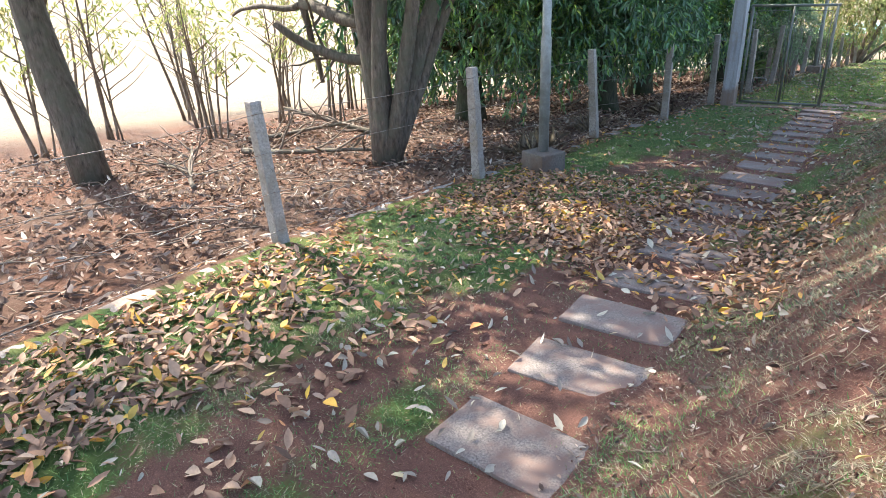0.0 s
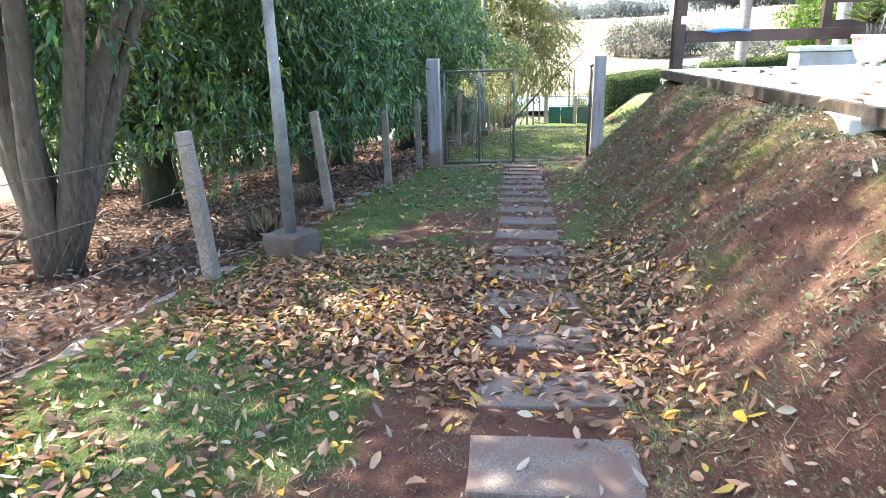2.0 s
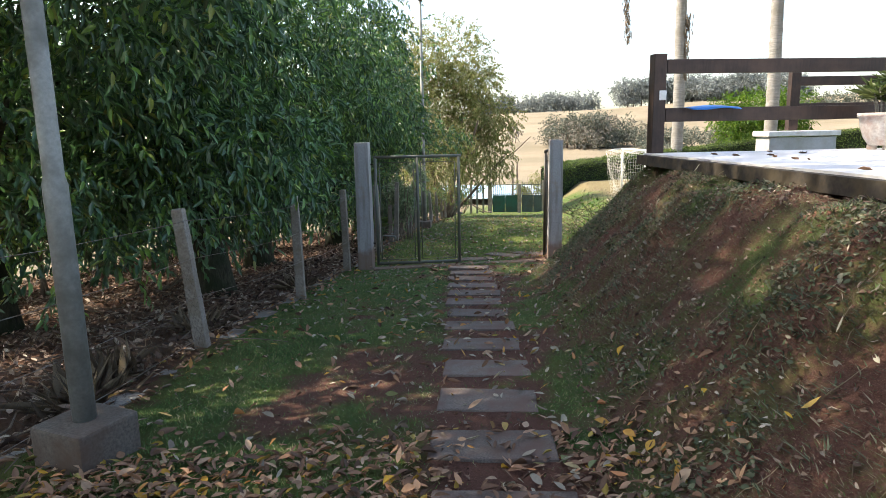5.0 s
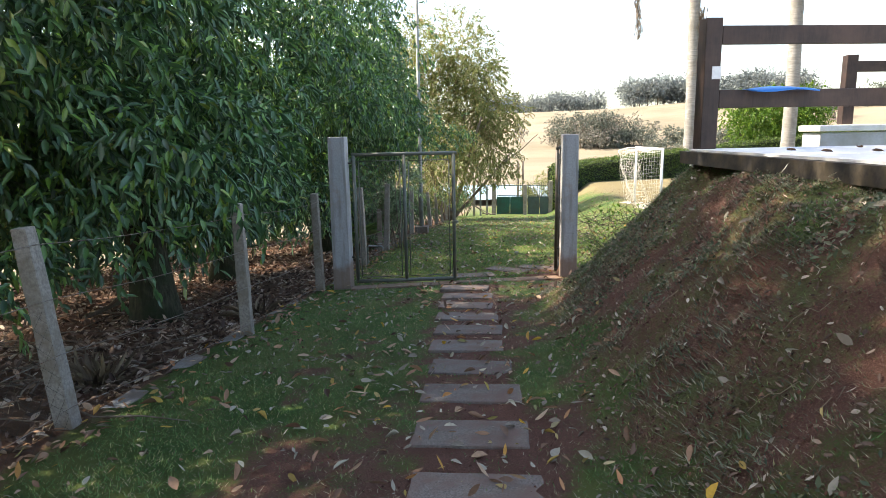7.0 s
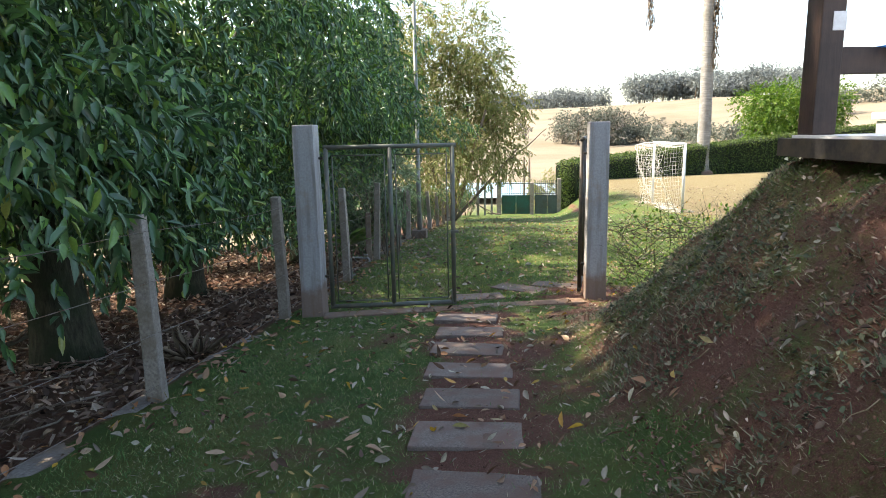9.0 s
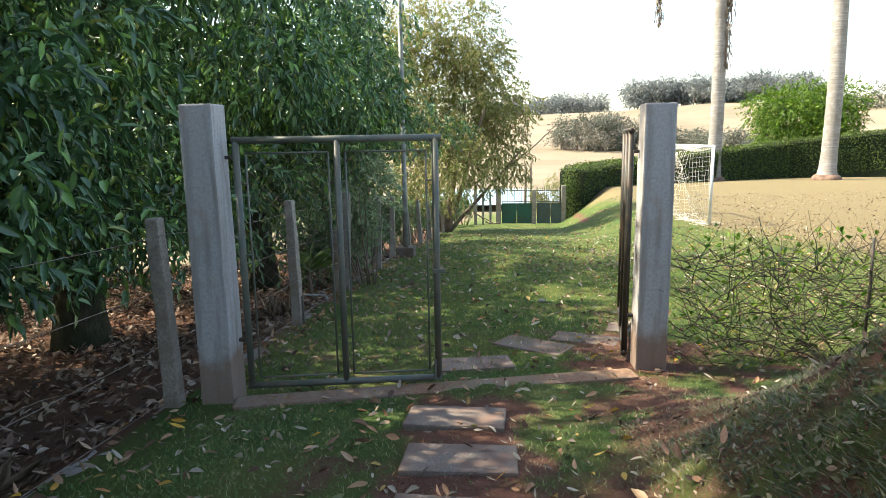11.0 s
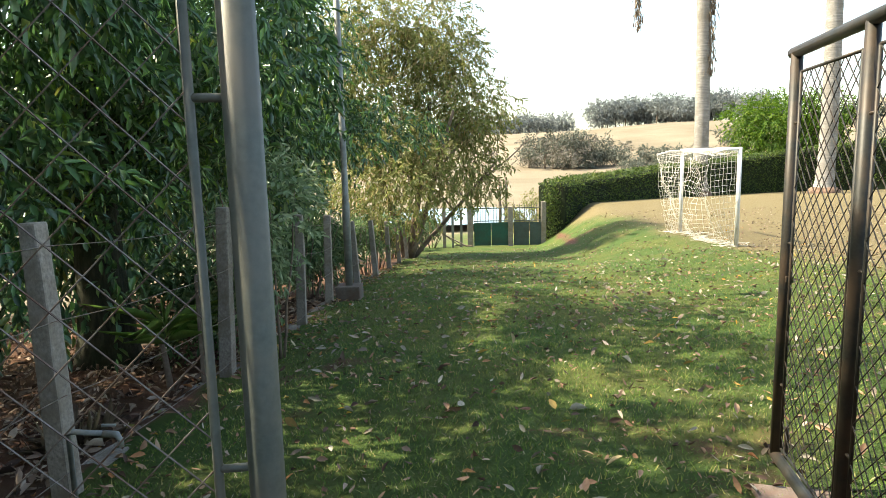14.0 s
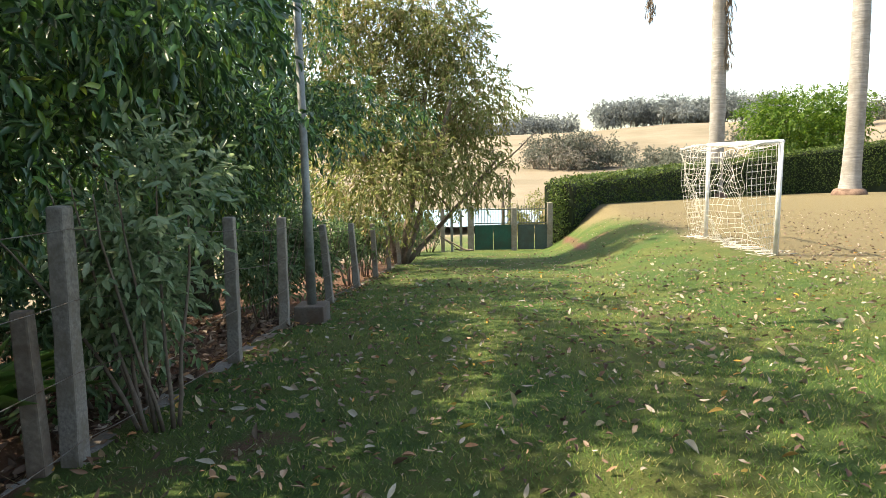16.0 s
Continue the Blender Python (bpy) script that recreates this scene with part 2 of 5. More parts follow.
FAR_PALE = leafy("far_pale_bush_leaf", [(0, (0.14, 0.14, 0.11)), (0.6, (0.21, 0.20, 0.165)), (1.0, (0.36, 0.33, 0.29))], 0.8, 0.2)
FALLEN = leafy("fallen_leaf", [(0, (0.07, 0.04, 0.026)), (0.25, (0.19, 0.108, 0.068)), (0.55, (0.36, 0.205, 0.125)), (0.78, (0.48, 0.335, 0.225)), (0.88, (0.48, 0.21, 0.09)), (0.95, (0.60, 0.36, 0.04)), (1.0, (0.15, 0.19, 0.09))], 0.7, 0.15)
PALE_FALLEN = leafy("pale_fallen_leaf", [(0, (0.16, 0.12, 0.09)), (0.4, (0.33, 0.29, 0.23)), (0.8, (0.45, 0.42, 0.33)), (0.93, (0.42, 0.28, 0.06)), (1.0, (0.20, 0.11, 0.06))], 0.7, 0.15)
LITTER_LEAF = leafy("leaf_litter", [(0, (0.05, 0.03, 0.023)), (0.4, (0.16, 0.103, 0.077)), (0.78, (0.32, 0.23, 0.175)), (1.0, (0.54, 0.46, 0.38))], 0.85, 0.1)
GRASS = leafy("grass_blade", [(0, (0.055, 0.135, 0.04)), (0.5, (0.12, 0.24, 0.068)), (0.82, (0.21, 0.29, 0.095)), (1.0, (0.40, 0.36, 0.18))], 0.7, 0.3)
LAWN = leafy("lawn_blade", [(0, (0.055, 0.12, 0.02)), (0.5, (0.12, 0.215, 0.035)), (0.82, (0.22, 0.27, 0.06)), (1.0, (0.42, 0.35, 0.14))], 0.7, 0.3)
DRY_STRAW = leafy("dry_straw", [(0, (0.10, 0.07, 0.045)), (0.6, (0.20, 0.15, 0.10)), (1.0, (0.33, 0.26, 0.17))], 0.85, 0.1)
TURF = leafy("worn_turf_blade", [(0, (0.07, 0.10, 0.035)), (0.4, (0.17, 0.17, 0.09)), (0.75, (0.30, 0.26, 0.16)), (1.0, (0.46, 0.41, 0.29))], 0.85, 0.15)
BANK_WEED = leafy("creeping_weed_leaf", [(0, (0.045, 0.06, 0.032)), (0.5, (0.11, 0.135, 0.075)), (0.8, (0.20, 0.21, 0.13)), (1.0, (0.33, 0.29, 0.20))], 0.7, 0.25)
PALM_LEAF = leafy("palm_frond_leaf", [(0, (0.05, 0.085, 0.025)), (1.0, (0.14, 0.17, 0.05))], 0.5, 0.3)
DRY_FROND = leafy("dry_frond_leaf", [(0, (0.16, 0.12, 0.09)), (1.0, (0.34, 0.28, 0.22))], 0.85, 0.2)


# ---- builders ----
def mesh_from(name, verts, faces, material, smooth=False):
    me = bpy.data.meshes.new(name)
    me.from_pydata([tuple(v) for v in verts], [], [tuple(f) for f in faces])
    me.materials.append(material)
    if smooth:
        me.polygons.foreach_set("use_smooth", [True] * len(me.polygons))
    me.update()
    return me


def quick_mesh(name, verts, faces, material):
    """Fast mesh from numpy arrays; faces all with the same number of corners."""
    me = bpy.data.meshes.new(name)
    verts, faces = np.asarray(verts, np.float32), np.asarray(faces, np.int32)
    k = faces.shape[1]
    me.vertices.add(len(verts))
    me.vertices.foreach_set("co", verts.ravel())
    me.loops.add(faces.size)
    me.loops.foreach_set("vertex_index", faces.ravel())
    me.polygons.add(len(faces))
    me.polygons.foreach_set("loop_start", np.arange(0, faces.size, k, dtype=np.int32))
    me.polygons.foreach_set("loop_total", np.full(len(faces), k, np.int32))
    me.materials.append(material)
    me.update(calc_edges=True)
    me.validate()
    return me


def child(name, me, parent, label=""):
    ob = new(name, me)
    ob.parent = parent
    return tagged(ob, label)


def part(name, bm, material, parent, label="", smooth=False):
    me = bpy.data.meshes.new(name)
    bm.to_mesh(me)
    bm.free()
    me.materials.append(material)
    if smooth:
        me.polygons.foreach_set("use_smooth", [True] * len(me.polygons))
    return child(name, me, parent, label)


def thing(name, place, label, category, group="", kind="", turn=0.0):
    ob = new(name)
    ob.empty_display_size = 0.1
    ob.matrix_world = pose(*place, 0, 0, turn)
    return tagged(ob, label, category, group, kind)


def box(bm, size, centre, bevel=0.0, turn=None, taper=1.0):
    g = bmesh.ops.create_cube(bm, size=1.0)
    vs = g["verts"]
    for v in vs:
        v.co = Vector((v.co.x * size[0], v.co.y * size[1], v.co.z * size[2]))
        if v.co.z > 0:
            v.co.x, v.co.y = v.co.x * taper, v.co.y * taper
    if bevel:
        es = list({e for v in vs for e in v.link_edges})
        r = bmesh.ops.bevel(bm, geom=es, offset=bevel, segments=2, affect="EDGES", profile=0.6)
        vs = list({v for f in r["faces"] for v in f.verts} | {v for v in vs if v.is_valid})
    m = Matrix.Translation(centre) @ (turn or Matrix.Identity(4))
    bmesh.ops.transform(bm, matrix=m, verts=vs)
    return vs


def bbox(size, centre, bevel=0.0, turn=None, taper=1.0):
    bm = bmesh.new()
    box(bm, size, centre, bevel, turn, taper)
    return bm


def tube_data(points, radii, segs=8, close=True):
    """Rings swept along a line of points."""
    pts = [Vector(p) for p in points]
    if isinstance(radii, (int, float)):
        radii = [radii] * len(pts)
    verts, faces = [], []
    up = Vector((0.31, 0.17, 0.93))
    for i, p in enumerate(pts):
        d = (pts[min(i + 1, len(pts) - 1)] - pts[max(i - 1, 0)]).normalized()
        ref = up if abs(d.dot(up)) < 0.95 else Vector((1, 0, 0))
        a = d.cross(ref).normalized()
        b = d.cross(a)
        for k in range(segs):
            t = 2 * math.pi * k / segs
            verts.append(p + (a * math.cos(t) + b * math.sin(t)) * radii[i])
    for i in range(len(pts) - 1):
        for k in range(segs):
            k2 = (k + 1) % segs
            faces.append((i * segs + k, i * segs + k2, (i + 1) * segs + k2, (i + 1) * segs + k))
    if close:
        faces.append(tuple(range(segs))[::-1])
        faces.append(tuple((len(pts) - 1) * segs + k for k in range(segs)))
    return verts, faces


def tubes_mesh(name, lines, material, segs=8, smooth=True):
    verts, faces = [], []
    for points, radii in lines:
        v, f = tube_data(points, radii, segs)
        o = len(verts)
        verts += v
        faces += [tuple(i + o for i in q) for q in f]
    return mesh_from(name, verts, faces, material, smooth)


def unit(a):
    return a / np.maximum(np.linalg.norm(a, axis=-1, keepdims=True), 1e-6)


def leaf_mesh(name, at, along, length, width, material, fold=0.35, curl=0.15, normal=None, simple=False, smooth_edge=False):
    """Pointed leaves folded on their midrib; every leaf its own island."""
    n = len(at)
    along = unit(along)
    side = normal if normal is not None else rng.normal(size=(n, 3))
    nrm = unit(side - along * np.sum(side * along, 1, keepdims=True))
    side = np.cross(along, nrm)
    L, W = np.broadcast_to(length, (n,))[:, None], np.broadcast_to(width, (n,))[:, None]
    tip = at + along * L - nrm * L * curl
    if simple:
        mid = at + along * L * 0.45
        v = np.stack([at, mid + side * W / 2 + nrm * W * fold, tip, mid - side * W / 2 + nrm * W * fold], 1)
        f = np.array([[0, 1, 2], [0, 2, 3]])
        k = 4
    elif smooth_edge:
        up = nrm * W * fold
        rows = []
        for t, w in ((0.2, 0.36), (0.45, 0.5), (0.75, 0.34)):
            rows.append((at + along * L * (t - 0.25 * t * t * np.abs(curl)) - nrm * L * curl * t * t, side * W * w, up * w * 2))
        v = np.stack([at] + [c + s + u for c, s, u in rows] + [tip] + [c - s + u for c, s, u in rows[::-1]], 1)
        f = np.array([[0, 1, 2, 3, 4], [0, 4, 5, 6, 7]])
        k = 8
    else:
        m1, m2 = at + along * L * 0.3, at + along * L * 0.65 - nrm * L * curl * 0.35
        up = nrm * W * fold
        v = np.stack([at, m1 + side * W * 0.45 + up, m2 + side * W * 0.42 + up, tip, m2 - side * W * 0.42 + up, m1 - side * W * 0.45 + up], 1)
        f = np.array([[0, 1, 2, 3], [0, 3, 4, 5]])
        k = 6
    faces = (f[None] + (np.arange(n) * k)[:, None, None]).reshape(-1, f.shape[1])
    return quick_mesh(name, v.reshape(-1, 3), faces, material)


def sway(x, y, scale, seed=0):
    """Smooth value noise, 0 to 1, on arrays."""
    x, y = np.asarray(x, float) / scale + 100 + seed * 17.3, np.asarray(y, float) / scale + 100 + seed * 7.7
    i, j = np.floor(x), np.floor(y)
    u, v = x - i, y - j
    u, v = u * u * (3 - 2 * u), v * v * (3 - 2 * v)

    def h(a, b):
        s = np.sin(a * 127.1 + b * 311.7 + seed * 13.7) * 43758.5453
        return s - np.floor(s)
    return (h(i, j) * (1 - u) + h(i + 1, j) * u) * (1 - v) + (h(i, j + 1) * (1 - u) + h(i + 1, j + 1) * u) * v


def step(a, b, x):
    t = np.clip((np.asarray(x, float) - a) / (b - a), 0, 1)
    return t * t * (3 - 2 * t)


# ---- lie of the land ----
def path_height(y):
    return np.interp(y, [-40, -3, 2, 3.2, 5.5, 7.4, 9, 12, 14, 18, 22.4, 30, 39, 46, 60], [0.5, 0.05, 0.02, -0.02, -0.2, -0.33, -0.44, -0.70, -0.86, -1.1, -1.42, -2.2, -3.1, -3.9, -5.2])


def path_middle(y):
    return np.interp(y, [1.8, 3.0, 4.3, 5.8, 7.0, 8.3, 9.5, 10.8, 12, 13.2], [-1.22, -1.26, -1.37, -1.49, -1.55, -1.62, -1.70, -1.79, -1.86, -1.95])


FENCE = -3.98


def height(x, y):
    x, y = np.asarray(x, float), np.asarray(y, float)
    z = path_height(y) - 0.04 * np.clip(-2 - x, 0, 2)
    # below the fence
    left = step(FENCE - 0.08, FENCE - 0.35, x)
    z = z - left * (0.10 + 0.07 * np.clip(-4.1 - x, 0, 25))
    # the bank under the terrace
    toe = -1.05 + np.interp(y, [5.3, 8.5], [0.3, 0.05])
    grade = np.interp(y, [4, 8.5], [0.92, 1.15])
    d = x - toe
    rise = grade * (np.sqrt(d * d + 0.03) + d) / 2
    crest = np.interp(y, [-3, 3, 6, 11], [0.75, 0.8, 0.9, 0.93]) - path_height(y)
    rise = crest - (np.sqrt((crest - rise) ** 2 + 0.02) + (crest - rise)) / 2 + 0.02
    fade = 1 - step(11.3, 13.9, y + 0.25 * np.clip(x, -1, 3))
    z = z + np.maximum(rise, 0) * fade
    # the upper lawn
    shelf = np.interp(y, [13, 16, 27, 40, 45, 51, 56], [-0.9, -1.0, -1.48, -1.5, -1.72, -2.1, -2.2]) + 0.015 * np.clip(x - 8, 0, 20)
    shelf_edge = np.interp(y, [14, 25, 34, 40], [1.5, 0.8, 0.9, 1.2])
    z = z + step(12.5, 15, y) * step(shelf_edge - 0.6, shelf_edge + 2.4, x) * (shelf - path_height(y))
    # valley and the hill across it
    r = np.hypot(x + 1.7, y - 15)
    b = np.arctan2(x + 1.7, y - 15)
    top = np.interp(b, [-3.2, -0.6, 0.0, 0.15, 0.3, 0.45, 0.65, 1.2, 3.2], [10, 11, 12.5, 14, 17, 17, 22, 24, 15])
    far = np.interp(r, [34, 42, 60, 95, 170], [-3.6, -4.3, -5.2, -5.8, -3.2])
    far = far + step(150, 400, r) * (top + 3.2) + step(420, 1500, r) * np.interp(b, [0.3, 0.5, 0.62, 1.0], [10, 30, 110, 90])
    far = far + 0.8 * (sway(x, y, 45, 3) - 0.5) * step(60, 120, r)
    z = z + np.where(x < 2.5, step(30, 48, r), step(44, 64, r)) * (far - z)
    pit = np.hypot((x + 3.0) / 10, (y - 67) / 10.5)
    z = z + (1 - step(0.85, 1.2, pit)) * (-4.9 - z)
    near = 1 - step(25, 40, r)
    rough = np.where(left > 0.5, 0.05, 0.022) + 0.085 * step(0.15, 0.6, rise) * fade
    z = z + near * rough * (sway(x, y, 0.35, 1) + 0.6 * sway(x, y, 0.13, 2) - 0.8)
    return z


def cover(x, y):
    """How much grass, leaf litter and straw lie on the soil, and how near it is."""
    left = step(FENCE + 0.05, FENCE - 0.2, x)
    u = x - path_middle(y)
    n1, n2 = sway(x, y, 0.9, 5), sway(x, y, 0.22, 6)
    grass = 0.34 + 0.42 * n1 + 0.55 * (n2 - 0.45)
    grass = grass - 0.5 * np.exp(-((u) / 0.4) ** 2) * (1 - step(13.2, 14.2, y))
    worn = np.exp(-((x + 2.15 - 0.12 * (y - 1)) / 0.27) ** 2) * (1 - step(3.0, 4.4, y))
    grass = grass - 0.6 * worn
    grass = grass + 0.22 * np.exp(-((x + 1.8) / 0.25) ** 2 - ((y - 1.75) / 0.4) ** 2)
    grass = grass - 0.25 * np.exp(-((x + 2.75) / 0.3) ** 2) * step(5.5, 7, y) * (1 - step(9, 11, y))
    grass = grass + 0.35 * np.exp(-((x + 3.35) / 0.4) ** 2)
    bank = step(-1.1, -0.75, x) * (1 - step(12.5, 13.6, y))
    grass = grass * (1 - bank) + bank * (0.37 + 0.3 * (n1 - 0.5) + 0.35 * (n2 - 0.5) - 0.12 * step(-0.5, 0.0, x) * (1 - step(5.0, 6.5, y)))
    grass = grass - 0.3 * np.exp(-((x + 0.75) / 0.4) ** 2) * (1 - step(3, 5, y))
    grass = np.where(y > 14.5, 0.45 + 0.55 * n1 + 0.45 * (n2 - 0.45), grass)
    grass = grass - 0.6 * np.exp(-((x + 0.8) / 1.0) ** 2 - ((y - 15.2) / 1.1) ** 2)
    straw = step(1.8, 6.0, x + 0.12 * (y - 24)) * step(17, 24, y) * (0.5 + 0.4 * n1)
    straw = np.maximum(straw, bank * 0.33 * sway(x, y, 0.6, 9))
    straw = np.maximum(straw, 0.32 * n2 * step(-1.0, -0.6, x) * (1 - step(13, 14, y)))
    edge_x = np.interp(y, [14, 25, 34, 40], [1.5, 0.8, 0.9, 1.2]) + 0.5
    scar = 0.6 * np.exp(-((x - edge_x) / 0.2) ** 2) * step(30, 33, y) * (0.4 + 0.9 * n2)
    grass, straw = grass - 0.8 * scar, straw * (1 - scar)
    r = np.hypot(x + 1.7, y - 15)
    near = 1 - step(36, 60, r)
    near = near * (1 - step(-10.5, -15, x + 0.25 * (15 - y)))
    return np.stack([np.clip(grass, 0, 1) * (1 - left), left * 0.95, np.clip(straw, 0, 1) * (1 - left), near], -1)


def graded(lo, hi, fine, out_lo, out_hi, growth):
    mid = list(np.arange(lo, hi, fine))
    a, s, v = [], fine, lo
    while v > out_lo:
        s *= growth
        v -= s
        a.append(v)
    b, s, v = [], fine, mid[-1]
    while v < out_hi:
        s *= growth
        v += s
        b.append(v)
    return np.array(a[::-1] + mid + b)


GX, GY = graded(-6.0, 2.6, 0.07, -1700, 2300, 1.09), graded(-0.8, 18.0, 0.085, -900, 2600, 1.065)
gx, gy = np.meshgrid(GX, GY)
gz = height(gx, gy)
gi = np.arange(gx.size).reshape(gx.shape)
quads = np.stack([gi[:-1, :-1], gi[:-1, 1:], gi[1:, 1:], gi[1:, :-1]], -1).reshape(-1, 4)
ground_mesh = quick_mesh("ground", np.stack([gx, gy, gz], -1).reshape(-1, 3), quads, GROUND)
ground_mesh.polygons.foreach_set("use_smooth", [True] * len(ground_mesh.polygons))
layer = ground_mesh.attributes.new("cover", "FLOAT_COLOR", "POINT")
layer.data.foreach_set("color", cover(gx, gy).reshape(-1, 4).astype(np.float32).ravel())
ground = tagged(new("ground", ground_mesh), "red earth with patchy short grass, leaf litter and dry fields", "ground", kind="structure")


def floor_at(x, y):
    return float(height(x, y))


# ---- terrace ----
TC, TA, TB = Vector((0.2, 11.25, 0)), Vector((0.084, -0.9965, 0)), Vector((0.985, 0.17, 0)).normalized()
DECK_Z = 1.06


def deck_point(a, b, z=0.0):
    return TC + TA * a + TB * b + Vector((0, 0, z))


terrace = thing("terrace", (TC.x, TC.y, 0), "pale stone terrace with a dark edge above the earth bank", "terrace", kind="structure")
terrace_turn = Matrix((TB.to_tuple(), (-TA).to_tuple(), (0, 0, 1))).transposed().to_4x4()
inv = terrace.matrix_world.inverted()
bm = bmesh.new()
c = [deck_point(0.0, 0.0), deck_point(13.5, 0.0), deck_point(13.5, 9.0), deck_point(0.0, 9.0)]
lo = [bm.verts.new(inv @ Vector((p.x, p.y, DECK_Z - 0.13))) for p in c]
hi = [bm.verts.new(inv @ Vector((p.x, p.y, DECK_Z - 0.02))) for p in c]
bm.faces.new(lo)
bm.faces.new(hi[::-1])
for i in range(4):
    bm.faces.new((lo[i], hi[i], hi[(i + 1) % 4], lo[(i + 1) % 4]))
bmesh.ops.recalc_face_normals(bm, faces=bm.faces)
part("terrace_slab", bm, DECK_EDGE, terrace, "dark weathered slab edge")
bm = bmesh.new()
c = [deck_point(0.06, 0.06), deck_point(13.4, 0.06), deck_point(13.4, 8.9), deck_point(0.06, 8.9)]
lo = [bm.verts.new(inv @ Vector((p.x, p.y, DECK_Z - 0.018))) for p in c]
hi = [bm.verts.new(inv @ Vector((p.x, p.y, DECK_Z))) for p in c]
bm.faces.new(hi[::-1])
for i in range(4):
    bm.faces.new((lo[i], hi[i], hi[(i + 1) % 4], lo[(i + 1) % 4]))
bmesh.ops.recalc_face_normals(bm, faces=bm.faces)
part("paving", bm, DECK_STONE, terrace, "bleached pale paving")
bm = bmesh.new()
for k in range(3):
    p = inv @ deck_point(0.5, 0.6 + 3.4 * k)
    box(bm, (0.3, 0.3, 2.6), (p.x, p.y, -0.35), 0.01)
p = inv @ deck_point(0.3, 4.5)
box(bm, (8.6, 0.2, 2.4), (p.x, p.y, -0.3), 0.01, Matrix.Rotation(math.atan2(TB.y, TB.x), 4, "Z"))
part("support_wall", bm, CONCRETE, terrace)

# ---- timber railing ----
railing = thing("timber_railing", (0.385, 11.15, DECK_Z), "dark brown stained timber railing on the terrace edge", "railing")
RT = Matrix.Rotation(math.atan2(TB.y, TB.x), 4, "Z")
part("post", bbox((0.15, 0.15, 1.14), (0, 0, 0.57), 0.008, RT), DARK_WOOD, railing)
part("post", bbox((0.13, 0.13, 1.12), (TB.x * 4.6, TB.y * 4.6, 0.56), 0.008, RT), DARK_WOOD, railing)
for z in (1.0, 0.445):
    q = TB * 2.35 + Vector((0, 0, z))
    part("rail", bbox((4.5, 0.06, 0.16), q, 0.006, RT), DARK_WOOD, railing)
part("tape", bbox((0.085, 0.158, 0.11), (TB.x * 0.038, TB.y * 0.038, 0.67), 0.003, RT), WHITE_PAINT, railing, "white tape wrapped round the post")
far_railing = thing("timber_railing", (4.17, 16.3, 1.28), "dark brown timber railing on a pale low wall", "railing")
part("post", bbox((0.17, 0.17, 1.1), (0, 0, 0.55), 0.008), DARK_WOOD, far_railing)
part("post", bbox((0.17, 0.17, 1.1), (5.0, 0.6, 0.55), 0.008), DARK_WOOD, far_railing)
for z in (0.92, 0.42):
    part("rail", bbox((5.0, 0.07, 0.17), (2.5, 0.3, z), 0.006, Matrix.Rotation(0.119, 4, "Z")), DARK_WOOD, far_railing)
low_wall = thing("low_wall", (4.17, 16.3, -1.15), "low pale rendered wall carrying a railing post", "wall", kind="structure")
part("wall_body", bbox((1.3, 0.5, 2.3), (0.1, 0.0, 1.15), 0.01, Matrix.Rotation(0.119, 4, "Z")), PALE_PAINT, low_wall)
part("coping", bbox((1.4, 0.6, 0.1), (0.1, 0.0, 2.37), 0.015, Matrix.Rotation(0.119, 4, "Z")), WHITE_PAINT, low_wall)

# ---- blue float draped over the rail ----
verts, faces = [], []
for i in range(13):
    for j in range(7):
        u, v = i / 12, j / 6
        q = TB * (0.35 + 0.62 * u)
        s = (v - 0.5) * 0.30
        lift = 0.53 + 0.024 * math.sin(u * math.pi) * (1 - abs(2 * v - 1)) - max(0, abs(s) - 0.045) * 0.25 * (0.6 + 0.4 * math.sin(7 * u))
        verts.append((0.385 + q.x - TB.y * s, 11.15 + q.y + TB.x * s, DECK_Z + lift))
for i in range(12):
    for j in range(6):
        faces.append((i * 7 + j, i * 7 + 7 + j, i * 7 + 8 + j, i * 7 + 1 + j))
cloth = tagged(new("beach_towel", mesh_from("beach_towel", verts, faces, BLUE_CLOTH, True)), "blue cloth draped over the lower rail", "towel")
cloth.modifiers.new("thick", "SOLIDIFY").thickness = 0.012


# ---- flower pot ----
def lathe(name, profile, material, segs=28, flute=0.0, flutes=14):
    verts, faces = [], []
    for r, z in profile:
        for k in range(segs):
            a = 2 * math.pi * k / segs
            rr = r * (1 + flute * math.cos(flutes * a))
            verts.append((rr * math.cos(a), rr * math.sin(a), z))
    for i in range(len(profile) - 1):
        for k in range(segs):
            k2 = (k + 1) % segs
            faces.append((i * segs + k, i * segs + k2, (i + 1) * segs + k2, (i + 1) * segs + k))
    faces.append(tuple(range(segs))[::-1])
    faces.append(tuple((len(profile) - 1) * segs + k for k in range(segs)))
    return mesh_from(name, verts, faces, material, True)


pot = thing("flower_pot", (2.97, 11.15, DECK_Z), "pale fluted stone pot with a leafy palm on the terrace", "plant pot")
child("pot_body", lathe("pot_body", [(0.12, 0.05), (0.15, 0.06), (0.2, 0.14), (0.245, 0.28), (0.255, 0.37), (0.275, 0.375), (0.275, 0.42), (0.24, 0.42), (0.235, 0.36), (0.02, 0.36)], POT_STONE, 56, 0.035, 14), pot)
for a in range(3):
    t = a * 2.094 + 0.4
    part("foot", bbox((0.1, 0.07, 0.06), (0.11 * math.cos(t), 0.11 * math.sin(t), 0.03), 0.012, Matrix.Rotation(t, 4, "Z")), POT_STONE, pot)
child("soil", lathe("soil", [(0.23, 0.37), (0.23, 0.385), (0.12, 0.395), (0.01, 0.4)], SOIL, 20), pot)
stems, at, al, ln = [], [], [], []
